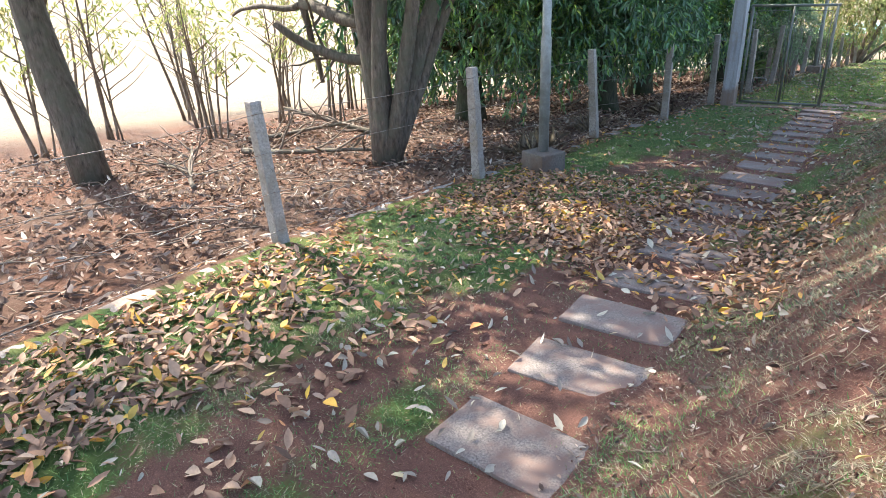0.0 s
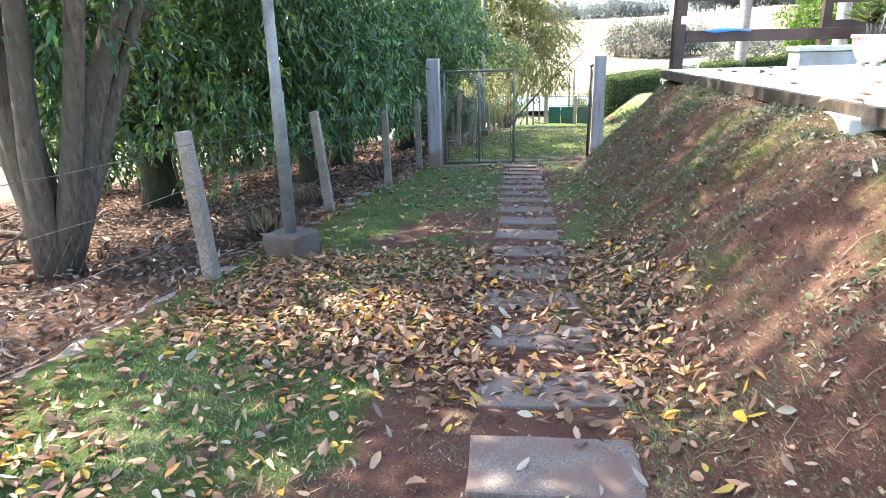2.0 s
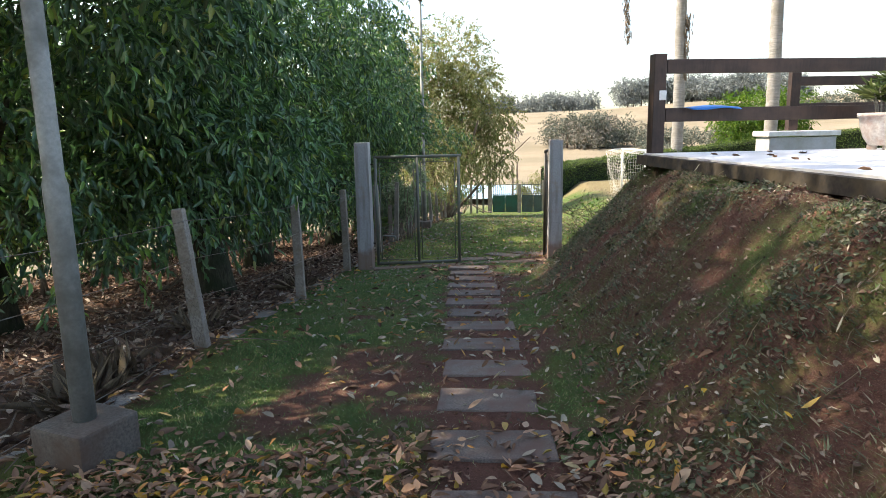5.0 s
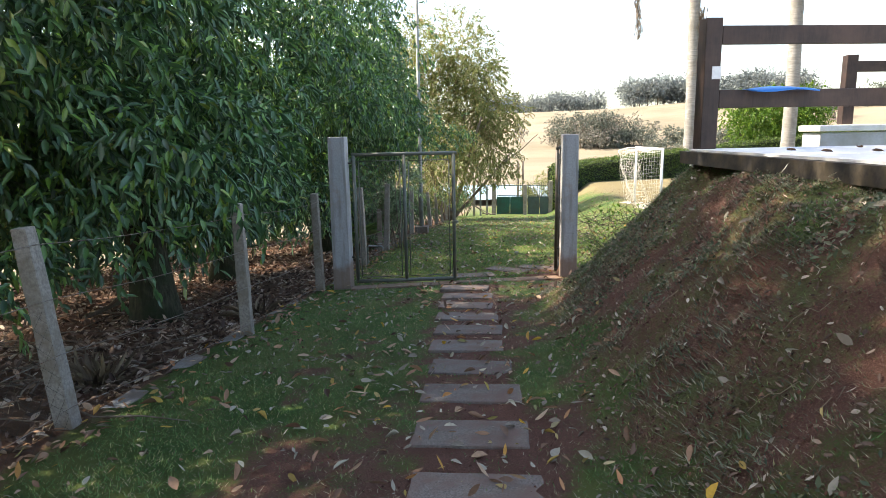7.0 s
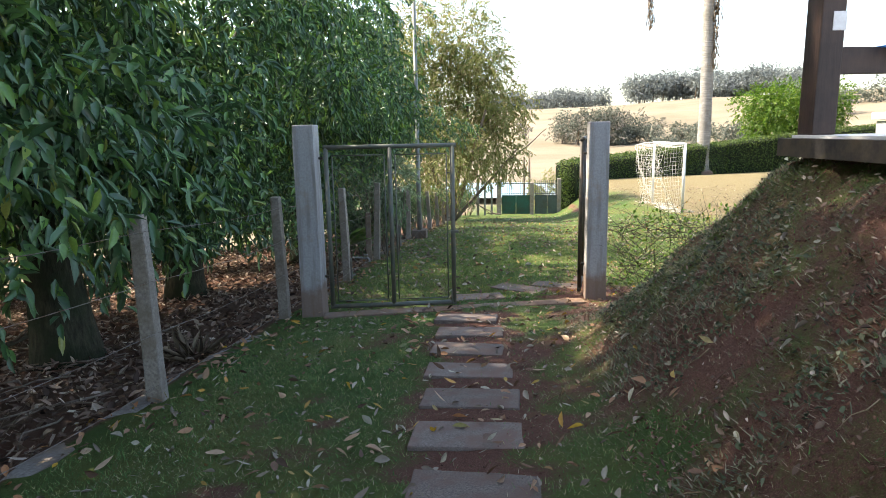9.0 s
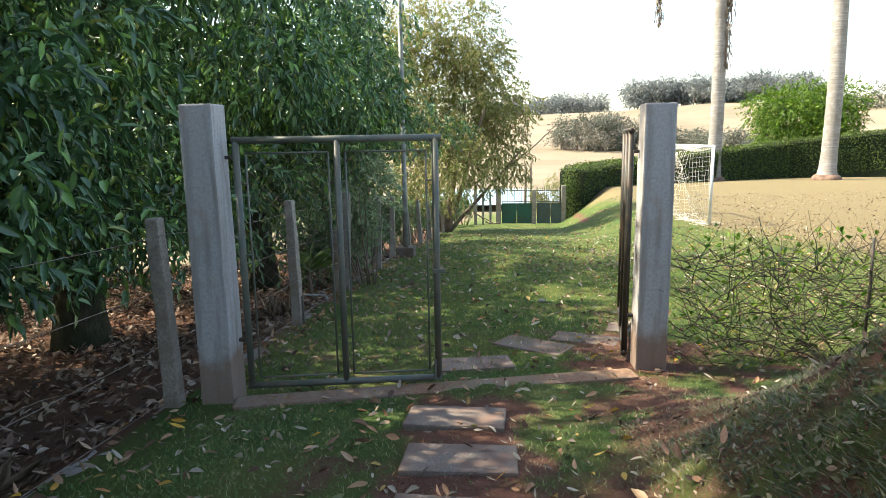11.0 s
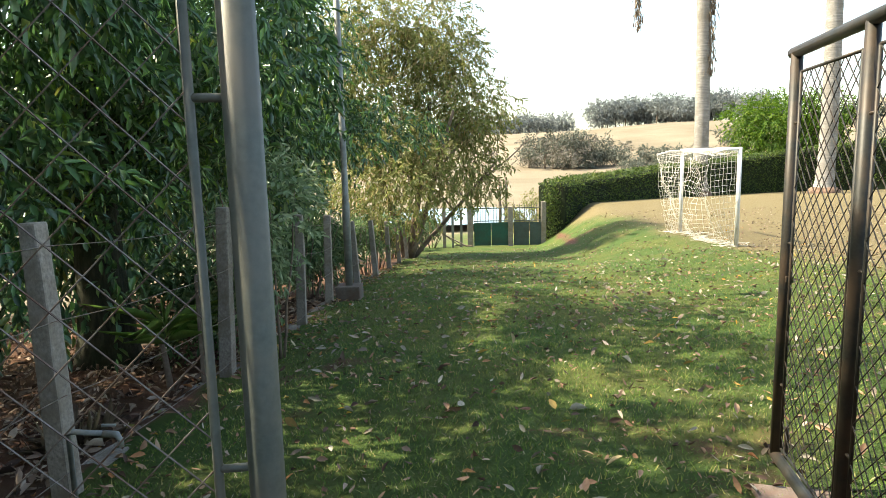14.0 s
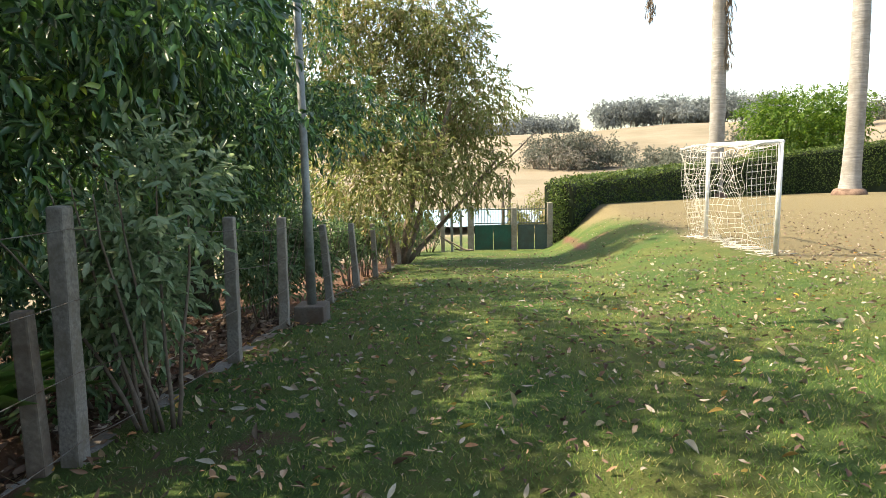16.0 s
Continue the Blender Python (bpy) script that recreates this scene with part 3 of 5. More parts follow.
for k in range(13):
    a, lean = rng.uniform(0, 6.28), rng.uniform(0.05, 0.28)
    r0 = rng.uniform(0.01, 0.11)
    h = rng.uniform(0.2, 0.45)
    base = Vector((r0 * math.cos(a), r0 * math.sin(a), 0.39))
    top = base + Vector((lean * h * math.cos(a), lean * h * math.sin(a), h))
    stems.append(([base, (base + top) / 2 + Vector((0.01, 0, 0)), top], [0.011, 0.009, 0.007]))
    for j in range(13):
        w = rng.uniform(0, 6.28)
        d = Vector((math.cos(w), math.sin(w), rng.uniform(-0.1, 0.9)))
        at.append(top + Vector((0, 0, rng.uniform(-0.08, 0.02))))
        al.append(d)
        ln.append(rng.uniform(0.2, 0.34))
child("stem", tubes_mesh("stem", stems, PALM_BARK, 6), pot, "thin woody stems")
child("foliage", leaf_mesh("foliage", np.array(at), np.array(al), np.array(ln), 0.035, PALM_LEAF, 0.2, 0.25), pot, "narrow green fronds")

# ---- white pillar ----
pillar = thing("white_pillar", (0.88, 5.95, 0.80), "white painted pillar on a square plinth beside the bank", "pillar")
part("plinth", bbox((0.58, 0.46, 0.2), (0, 0, 0.06), 0.015), WHITE_PAINT, pillar)
part("shaft", bbox((0.2, 0.2, 2.3), (0.16, 0, 1.3), 0.012), WHITE_PAINT, pillar)


# ---- stepping slabs ----
slab_mesh = []
for k in range(4):
    bm = bmesh.new()
    box(bm, (0.6 + 0.012 * k, 0.37 - 0.006 * k, 0.06), (0, 0, 0), 0.012)
    bmesh.ops.subdivide_edges(bm, edges=[e for e in bm.edges if e.calc_length() > 0.3], cuts=4, use_grid_fill=True)
    for v in bm.verts:
        v.co.x += 0.007 * (noise.noise(v.co * 5 + Vector((k * 9, 0, 0))))
        v.co.y += 0.007 * (noise.noise(v.co * 5 + Vector((0, k * 9, 4))))
        v.co.z += 0.002 * noise.noise(v.co * 7 + Vector((0, 0, k * 5)))
    me = bpy.data.meshes.new("stepping_stone")
    bm.to_mesh(me)
    bm.free()
    me.materials.append(SLAB)
    slab_mesh.append(me)
for k in range(19):
    y = float(np.interp(k, [0, 1, 2, 3, 10, 11, 12, 13, 14, 18], [1.82, 2.47, 3.07, 3.68, 8.24, 8.88, 9.46, 10.1, 10.7, 13.15]))
    x = float(path_middle(y))
    ob = new("stepping_stone", slab_mesh[k % 4])
    tilt = math.degrees(math.atan((path_height(y + 0.2) - path_height(y - 0.2)) / 0.4))
    ob.matrix_world = pose(x + 0.015 * math.sin(k * 2.3), y, float(path_height(y)) + 0.012, tilt + 0.6 * math.sin(k), 0.8 * math.sin(k * 1.7), (-1.0, 5.5, 4.0, 5.5)[k] if k < 4 else 2.5 - 0.2 * k + 1.8 * math.sin(k * 3.1))
    tagged(ob, "weathered rectangular concrete stepping stone set in red earth", "stepping stone", "stepping stones of the path")
for x, y, a, w, d in ((-1.9, 14.42, 12, 0.62, 0.36), (-1.38, 15.05, -28, 0.62, 0.42), (-0.88, 15.32, -18, 0.62, 0.36), (-0.35, 15.75, -12, 0.5, 0.4)):
    ob = new("stepping_stone", slab_mesh[int(x * 10) % 4])
    ob.matrix_world = pose(x, y, floor_at(x, y) - 0.02, -3.5, 0, a) @ Matrix.Diagonal((w / 0.6, d / 0.37, 1, 1))
    tagged(ob, "brownish worn stepping stone on the grass beyond the gate", "stepping stone", "stepping stones beyond the gate")


# ---- kerb along the fence ----
def strip(name, line, width, up, down, material, wobble=0.0):
    verts, faces = [], []
    for i, (x, y) in enumerate(line):
        z = floor_at(x + 0.1, y)
        wl, wr = width / 2 + wobble * noise.noise((x, y * 3, 1)), width / 2 + wobble * noise.noise((x, y * 3, 7))
        dz = wobble * 0.4 * noise.noise((x, y * 2.2, 3))
        verts += [(x - wl, y, z - down), (x - wl, y, z + up + dz), (x + wr, y, z + up + dz), (x + wr, y, z - down)]
    for i in range(len(line) - 1):
        o = i * 4
        for k in range(3):
            faces.append((o + k, o + k + 1, o + k + 5, o + k + 4))
    faces += [(3, 2, 1, 0), tuple(len(verts) - 4 + k for k in range(4))]
    return mesh_from(name, verts, faces, material)


tagged(new("kerb", strip("kerb", [(FENCE - 0.02 + 0.02 * math.sin(y), y) for y in np.arange(-2.5, 37.5, 0.12)], 0.15, -0.006, 0.2, KERB, 0.08)), "old dark concrete kerb under the fence", "kerb", kind="structure")


# ---- fence ----
FENCE_POSTS = [(-4.03, 0.1, 1.12), (-4.02, 2.83, 1.1), (-3.99, 5.46, 1.17), (-4.06, 8.4, 1.22), (-3.93, 10.78, 1.28), (-4.0, 13.5, 1.36), (-3.94, 16.06, 1.4), (-3.92, 18.15, 1.42), (-3.9, 20.4, 1.32), (-3.92, 21.95, 1.28)]
FENCE_POSTS += [(-3.92, 24.2 + 2.15 * k, 1.2) for k in range(6)]
POST_TOPS = []
post_mesh = []
for k in range(2):
    bm = bmesh.new()
    box(bm, (0.115, 0.105, 1.5), (0, 0, 0.45), 0.012, None, 0.86)
    bmesh.ops.subdivide_edges(bm, edges=[e for e in bm.edges if e.calc_length() > 0.8], cuts=7, use_grid_fill=True)
    for v in bm.verts:
        v.co += Vector((0.007 * noise.noise(v.co * 6 + Vector((k * 7, 0, 0))), 0.007 * noise.noise(v.co * 6 + Vector((0, 3, k * 7))), 0.0))
    me = bpy.data.meshes.new("fence_post")
    bm.to_mesh(me)
    bm.free()
    me.materials.append(POST)
    post_mesh.append(me)
for k, (x, y, h) in enumerate(FENCE_POSTS):
    z = floor_at(x, y)
    ob = new("fence_post", post_mesh[k % 2])
    lean = {2: -4.5, 3: -4.5, 4: -1.2, 5: -0.5, 6: -1.5, 7: 2.5, 8: 1.5, 9: 1.0}.get(k, -2.6 - 1.6 * math.sin(k * 1.9))
    m = pose(x, y, z, 1.5 * math.sin(k * 2.7), lean, 6 * math.sin(k * 5)) @ Matrix.Diagonal((1, 1, h / 1.2, 1))
    ob.matrix_world = m
    POST_TOPS.append(m)
    tagged(ob, "weathered square concrete fence post leaning slightly", "fence post", "posts of the boundary fence")
for lvl, name in ((0.12, "wire"), (0.45, "wire"), (0.78, "wire"), (1.1, "wire")):
    line = []
    for m0, m1 in zip(POST_TOPS, POST_TOPS[1:]):
        a, b = m0 @ Vector((0.055, 0, lvl)), m1 @ Vector((0.055, 0, lvl))
        for i in range(8):
            t = i / 8
            line.append(a.lerp(b, t) + Vector((0, 0, -0.06 * t * (1 - t) * 2 + 0.008 * noise.noise((t * 9, lvl * 7, a.y)))))
    line.append(POST_TOPS[-1] @ Vector((0.055, 0, lvl)))
    tagged(new("fence_wire", tubes_mesh("fence_wire", [(line, 0.0028)], WIRE, 5)), "thin rusty wire strung between the fence posts", "wire", "wires of the boundary fence")


def mesh_panel(name, place, width, tall, cell, radius, material):
    """Woven diamond wire filling a rectangle; place maps (u, v) to a point."""
    lines = []
    n = int((width + tall) / cell) + 1
    for s in (1, -1):
        for k in range(n):
            c0 = k * cell - (tall if s > 0 else 0)
            u0, v0 = (c0, 0.0)
            pts = []
            v_a, v_b = 0.0, tall
            if s > 0:
                ua, ub = c0, c0 + tall
            else:
                ua, ub = c0, c0 - tall
            t0, t1 = 0.0, 1.0
            if ub != ua:
                for lim in (0.0, width):
                    t = (lim - ua) / (ub - ua)
                    if (ub > ua) == (lim == 0.0):
                        t0 = max(t0, t)
                    else:
                        t1 = min(t1, t)
            if t1 - t0 < 0.01:
                continue
            a = (ua + (ub - ua) * t0, tall * t0)
            b = (ua + (ub - ua) * t1, tall * t1)
            lines.append(([place(*a), place(*b)], radius))
    return tubes_mesh(name, lines, material, 4, False)


for i in (1, 2):
    m0, m1 = POST_TOPS[i], POST_TOPS[i + 1]

    def netting(u, v, m0=m0, m1=m1):
        a, b = m0 @ Vector((0.05, 0, v)), m1 @ Vector((0.05, 0, v))
        t = u / 2.7
        return a.lerp(b, t) + Vector((0.012 * noise.noise((u * 4, v * 4, i)), 0, -0.02 * math.sin(t * 3.14)))
    tagged(new("wire_netting", mesh_panel("wire_netting", netting, 2.7, 0.72, 0.11, 0.0009, DARK_WIRE)), "sagging rusty diamond wire netting on the fence", "netting", "netting of the boundary fence")


# ---- lamp posts ----
def lamp_post(x, y, tall, turn, label):
    z = floor_at(x + 0.1, y)
    lamp = thing("street_lamp", (x, y, z), label, "lamp post", "lamp posts along the fence", turn=turn)
    bm = bbox((0.36, 0.35, 0.36), (0, 0, 0.035), 0.018)
    part("footing", bm, CONCRETE, lamp, "square concrete footing")
    child("pole", tubes_mesh("pole", [([(0, 0, 0.2), (0, 0, 1.42), (0, 0, 1.46), (0, 0, tall)], [0.057, 0.057, 0.047, 0.042])], STEEL, 16), lamp)
    child("lantern", lathe("lantern", [(0.05, tall - 0.02), (0.07, tall + 0.02), (0.13, tall + 0.3), (0.16, tall + 0.32), (0.05, tall + 0.45), (0.01, tall + 0.47)], DARK_PIPE, 6), lamp, "dark six-sided lantern head")
    return lamp


lamp_post(-3.62, 6.2, 6.5, -18, "grey galvanised lamp post on a concrete block among fallen leaves")
lamp_post(-3.7, 22.35, 6.6, 0, "grey galvanised lamp post on a concrete block at the lawn edge")


# ---- gate ----
def gate_post(x, y, z0, z1, label):
    g = thing("gate_post", (x, y, z0), label, "gate post", "posts of the mesh gate")
    h = z1 - z0
    bm = bmesh.new()
    box(bm, (0.245, 0.23, h + 0.3), (0, 0, h / 2 - 0.15), 0.012, None, 0.95)
    bmesh.ops.subdivide_edges(bm, edges=[e for e in bm.edges if e.calc_length() > 1], cuts=9, use_grid_fill=True)
    for v in bm.verts:
        v.co += Vector((noise.noise(v.co * 4), noise.noise(v.co * 4 + Vector((5, 0, 0))), 0)) * 0.005
    part("shaft", bm, GATE_PAINT, g)
    part("hinge", bbox((0.05, 0.03, 0.025), (0.135 if x < -2 else -0.135, 0.06, h - 0.36), 0.004), DARK_PIPE, g)
    part("hinge", bbox((0.05, 0.03, 0.025), (0.135 if x < -2 else -0.135, 0.06, 0.4), 0.004), DARK_PIPE, g)
    return g


gate_post(-3.7, 13.65, -0.86, 1.22, "pale grey painted concrete gate post with a muddy foot")
gate_post(-0.49, 14.47, -0.88, 1.2, "pale grey weathered concrete gate post with dark stains")


def gate_leaf(hinge, end, z0, z1, pipe, wire, label, cell):
    """A pipe frame with a middle upright, a thin inner frame and diamond wire."""
    a, b = Vector((*hinge, 0)), Vector((*end, 0))
    L = (b - a).length
    g = thing("mesh_gate", (a.x, a.y, z0), label, "gate", "leaves of the mesh gate", turn=math.degrees(math.atan2(b.y - a.y, b.x - a.x)))
    h = z1 - z0
    R = 0.025
    for x in (R, L / 2, L - R):
        child("upright", tubes_mesh("upright", [([(x, 0, 0), (x, 0, h)], R if x != L / 2 else R * 0.95)], pipe, 12), g)
    child("top_rail", tubes_mesh("top_rail", [([(0, 0, h), (L + 0.02, 0, h)], R)], pipe, 12), g)
    child("bottom_rail", tubes_mesh("bottom_rail", [([(0, 0, 0), (L, 0, 0)], R)], pipe, 12), g)
    for x0, x1 in ((0.09, L / 2 - 0.06), (L / 2 + 0.06, L - 0.09)):
        fr = [([(x0, 0, 0.06), (x0, 0, h - 0.09)], 0.007), ([(x1, 0, 0.06), (x1, 0, h - 0.09)], 0.007), ([(x0, 0, h - 0.09), (x1, 0, h - 0.09)], 0.007), ([(x0, 0, 0.06), (x1, 0, 0.06)], 0.007)]
        for z in (0.35, h * 0.55, h - 0.3):
            fr.append(([(x0, 0, z), (x0 - 0.05, 0, z)], 0.006))
            fr.append(([(x1, 0, z), (x1 + 0.05, 0, z)], 0.006))
        panel = child("inner_frame", tubes_mesh("inner_frame", fr, pipe, 6), g)
        child("wire_mesh", mesh_panel("wire_mesh", lambda u, v, x0=x0: Vector((x0 + u, 0.004 * math.sin(40 * (u + v)), 0.06 + v)), x1 - x0, h - 0.15, cell, 0.0013 if cell > 0.075 else 0.0022, wire), panel)
    part("latch", bbox((0.09, 0.035, 0.03), (L - 0.01, -0.01, h * 0.46), 0.005), pipe, g)
    part("bolt", bbox((0.018, 0.018, 0.16), (L - 0.05, -0.035, 0.07), 0.004), pipe, g)
    return g


gate_leaf((-3.53, 13.70), (-2.12, 13.95), -0.81, 0.975, GREEN_PIPE, WIRE, "closed green-grey pipe gate leaf with diamond wire mesh", 0.085)
gate_leaf((-0.66, 14.58), (-0.45, 16.0), -0.82, 1.0, DARK_PIPE, DARK_WIRE, "dark pipe gate leaf with diamond mesh standing open", 0.07)

sill = thing("gate_sill", (-2.1, 13.85, -0.903), "narrow worn concrete sill under the gate", "sill", kind="structure", turn=14)
part("sill_strip", bbox((3.0, 0.2, 0.12), (0, 0, 0), 0.02), SOILED, sill)

# ---- goal ----
goal = thing("football_goal", (3.83, 26.9, floor_at(3.83, 26.9)), "white painted metal football goal with a torn white net", "goal", turn=5.5)
GH, GW = 2.08, 2.85
for y in (0, GW):
    child("goal_post", tubes_mesh("goal_post", [([(0, y, -0.05), (0, y, GH)], 0.045)], WHITE_PAINT, 12), goal)
child("crossbar", tubes_mesh("crossbar", [([(0, -0.04, GH), (0, GW + 0.04, GH)], 0.045)], WHITE_PAINT, 12), goal)
back = [([(0, y, GH), (-0.35, y, GH - 0.01), (-0.6, y, GH - 0.08)], 0.02) for y in (0, GW)]
for arm in back:
    child("net_arm", tubes_mesh("net_arm", [arm], WHITE_PAINT, 8), goal)


def net_sheet(place, nu, nv, rad):
    lines = []
    for i in range(nu + 1):
        lines.append(([place(i / nu, j / nv) for j in range(nv + 1)], rad))
    for j in range(nv + 1):
        lines.append(([place(i / nu, j / nv) for i in range(nu + 1)], rad))
    return lines


def net_back(u, v):
    bulge = -0.58 + 0.38 * v - 0.1 * math.sin(u * 9 + v * 5) - 0.18 * math.sin(3.14 * v)
    return Vector((bulge + 0.12 * noise.noise((u * 7, v * 7, 1)), GW * u + 0.14 * noise.noise((u * 5, v * 5, 4)), max(0.02, GH * (1 - v) - 0.06 - 0.12 * math.sin(3.14 * u) * (1 - v) + 0.1 * noise.noise((u * 6, v * 4, 8)))))


def net_side(y0, s):
    return lambda u, v: Vector((-(0.58 - 0.38 * v + 0.18 * math.sin(3.14 * v)) * u, y0 + 0.07 * s * noise.noise((u * 5, v * 7, 2 + s)), max(0.02, GH * (1 - v) - 0.05 * u)))


net_lines = net_sheet(net_back, 22, 17, 0.004) + net_sheet(net_side(0, 1), 7, 17, 0.004) + net_sheet(net_side(GW, -1), 7, 17, 0.004)
net_lines += net_sheet(lambda u, v: Vector((-0.55 * v, GW * u, GH - 0.03 - 0.10 * math.sin(3.14 * v) * (0.6 + 0.4 * math.sin(9 * u)))), 22, 5, 0.004)
for k in range(26):
    x, y = rng.uniform(-0.4, 0.2), rng.uniform(-0.2, GW)
    net_lines.append(([(x + 0.22 * math.sin(j * 1.3 + k), y + 0.1 * j - 0.2, 0.02 + 0.03 * math.sin(j + k) ** 2) for j in range(5)], 0.006))
child("net", tubes_mesh("net", net_lines, NET, 3), goal, "torn white cord net")

# ---- old stump post and leaning planks ----
stump = thing("old_post", (-4.03, 18.02, floor_at(-4.03, 18.02)), "short weathered grey timber post beside a concrete post", "post", turn=8)
part("shaft", bbox((0.1, 0.09, 0.98), (0, 0, 0.4), 0.012, None, 0.9), PALE_BARK, stump)
for x, y, a, b, s in ((-2.75, 38.3, 38, 12, 1.1), (-2.5, 38.5, 28, -6, 1.0), (-2.2, 38.45, 4, 4, 0.7)):
    pl = thing("plank", (x, y, floor_at(x, y)), "weathered grey plank lying beside the yard gate", "plank", "planks beside the yard gate", turn=b)
    part("board", bbox((s, 0.14, 0.035), (0, 0, 0.06 + 0.5 * s * math.sin(radians(a))), 0.006, Matrix.Rotation(radians(a), 4, "Y")), PALE_BARK, pl)

# ---- garden tap on a fence post ----
tap = thing("garden_tap", (-3.86, 16.0, floor_at(-3.86, 16.0)), "grey water pipe with a tap fixed to a fence post", "tap")
child("pipe", tubes_mesh("pipe", [([(0, 0, -0.1), (0, 0, 0.34), (0.03, -0.01, 0.36), (0.2, -0.03, 0.36)], 0.014)], STEEL, 10), tap)
child("spout", tubes_mesh("spout", [([(0.2, -0.03, 0.36), (0.27, -0.04, 0.36), (0.29, -0.045, 0.33), (0.29, -0.045, 0.3)], [0.018, 0.016, 0.013, 0.013])], STEEL, 10), tap)
part("handle", bbox((0.07, 0.014, 0.012), (0.23, -0.035, 0.405), 0.003), STEEL, tap)

# ---- far gate ----
FY = 39.0
far_gate = thing("yard_gate", (-1.9, FY, -3.15), "pair of green sheet-metal yard gates with bars above", "gate")
for x0, w, sheet, turn in ((0.12, 1.42, GREEN_SHEET, -5), (1.75, 1.28, GREY_SHEET, 4)):
    rot = Matrix.Rotation(radians(turn), 4, "Z")
    for k in range(2):
        part("sheet_panel", bbox((w / 2 - 0.02, 0.03, 0.95), (x0 + w * (0.25 + 0.5 * k), 0, 0.56), 0.008), sheet, far_gate)
    for z in (1.1, 1.62):
        part("rail", bbox((w, 0.035, 0.04), (x0 + w / 2, 0, z), 0.004), GREEN_PIPE, far_gate)
    for k in range(13):
        part("bar", bbox((0.018, 0.018, 0.75), (x0 + w * (k + 0.5) / 13, 0, 1.4), 0.002), GREEN_PIPE, far_gate)
for x, h, w in ((-0.02, 1.85, 0.24), (1.62, 1.72, 0.2), (2.97, 1.9, 0.2)):
    fp = thing("gate_post", (-1.9 + x, FY + 0.02, -3.25), "pale concrete post of the yard gate", "gate post", "posts of the yard gate")
    part("shaft", bbox((w, w, h + 0.1), (0, 0, h / 2), 0.012), POST, fp)
for x in (-0.4, -0.75, -1.1):
    fp = thing("fence_post", (-1.9 + x, FY + 0.1, -3.3), "slim pale fence post beside the yard gate", "fence post", "posts beside the yard gate")
    part("shaft", bbox((0.1 if x > -1 else 0.14, 0.1, 1.75 + 0.2 * (x < -1)), (0, 0, 0.85), 0.01), POST if x < -1 else STEEL, fp)
for k in range(2):
    st = thing("stake", (-0.62 + 0.28 * k, FY + 2.5, -3.6), "pale timber stake standing behind the yard gate", "stake", "stakes behind the gate")
    child("pole", tubes_mesh("pole", [([(0, 0, 0), (0.03, 0, 1.6), (0.02, 0, 3.25)], [0.07, 0.065, 0.05])], PALE_BARK, 8), st)
pond = tagged(new("pond", mesh_from("pond", [(-3 + 8.6 * math.cos(k * 0.2618), 67 + 7.6 * math.sin(k * 0.2618) + 0.5 * math.sin(k * 1.7), -4.35) for k in range(24)], [tuple(range(24))], WATER)), "pale blue pond below the yard gate", "pond", kind="structure")


# ---- trees ----
def limb(start, direction, length, r0, r1, bend=0.25, steps=7, seed=0):
    pts, d, p = [], Vector(direction).normalized(), Vector(start)
    for i in range(steps + 1):
        pts.append(p.copy())
        w = Vector((noise.noise((seed * 3.1, i * 0.7, 0)), noise.noise((seed * 3.1, i * 0.7, 5)), noise.noise((seed * 3.1, i * 0.7, 9))))
        d = (d + w * bend).normalized()
        p = p + d * (length / steps)
    return pts, [r0 + (r1 - r0) * i / steps for i in range(steps + 1)]


def crown_mesh(name, balls, sprays, per, leaf_len, leaf_wid, material, droop=0.6, gap=0.35, inner=0.35, simple=False, thin=None, clear=None):
    """Sprays of leaves in lumpy shells round several centres. balls: (centre, radii)."""
    c = np.array([b[0] for b in balls], float)
    r = np.array([b[1] for b in balls], float)
    wgt = (r[:, 0] * r[:, 1] + r[:, 0] * r[:, 2] + r[:, 1] * r[:, 2])
    k = rng.choice(len(balls), sprays * 2, p=wgt / wgt.sum())
    d = unit(rng.normal(size=(sprays * 2, 3)))
    rad = 1 - np.abs(rng.normal(size=(sprays * 2, 1))) * inner
    p = c[k] + d * r[k] * np.clip(rad, 0.05, 1.1)
    lump = sway(p[:, 0] + p[:, 2] * 0.8, p[:, 1] + p[:, 2] * 0.05, 0.65, 4)
    keep = lump > gap
    for x0, z0 in clear or ():
        keep &= ~((p[:, 0] > x0 + 0.3 * rng.normal(size=len(p))) & (p[:, 2] < z0 + 0.3 * rng.normal(size=len(p))))
    if thin is not None:
        up = step(thin[0], thin[0] + 1.5, p[:, 2])
        keep &= (lump > gap + thin[1] * up) & (rng.random(len(p)) > thin[2] * up)
    p, d, k = p[keep][:sprays], d[keep][:sprays], k[keep][:sprays]
    n = len(p)
    out = unit(d + 0.5 * rng.normal(size=(n, 3)) * 0.7 - np.array([0, 0, droop]))
    s = np.linspace(0, 1, per)[None, :, None]
    twig = leaf_len * 2.2
    base = p[:, None, :] + out[:, None, :] * s * twig - np.array([0, 0, 1]) * s * s * twig * droop * 0.4
    fan = unit(out[:, None, :] * 0.8 + 0.62 * rng.normal(size=(n, per, 3)) - np.array([0, 0, droop * 0.7]))
    at, al = base.reshape(-1, 3), fan.reshape(-1, 3)
    m = len(at)
    up = np.array([0.25, -0.1, 1.0]) + 0.45 * rng.normal(size=(m, 3))
    return leaf_mesh(name, at, al, leaf_len * rng.uniform(0.65, 1.25, m), leaf_wid * rng.uniform(0.75, 1.2, m), material, 0.25, 0.2, up, simple)


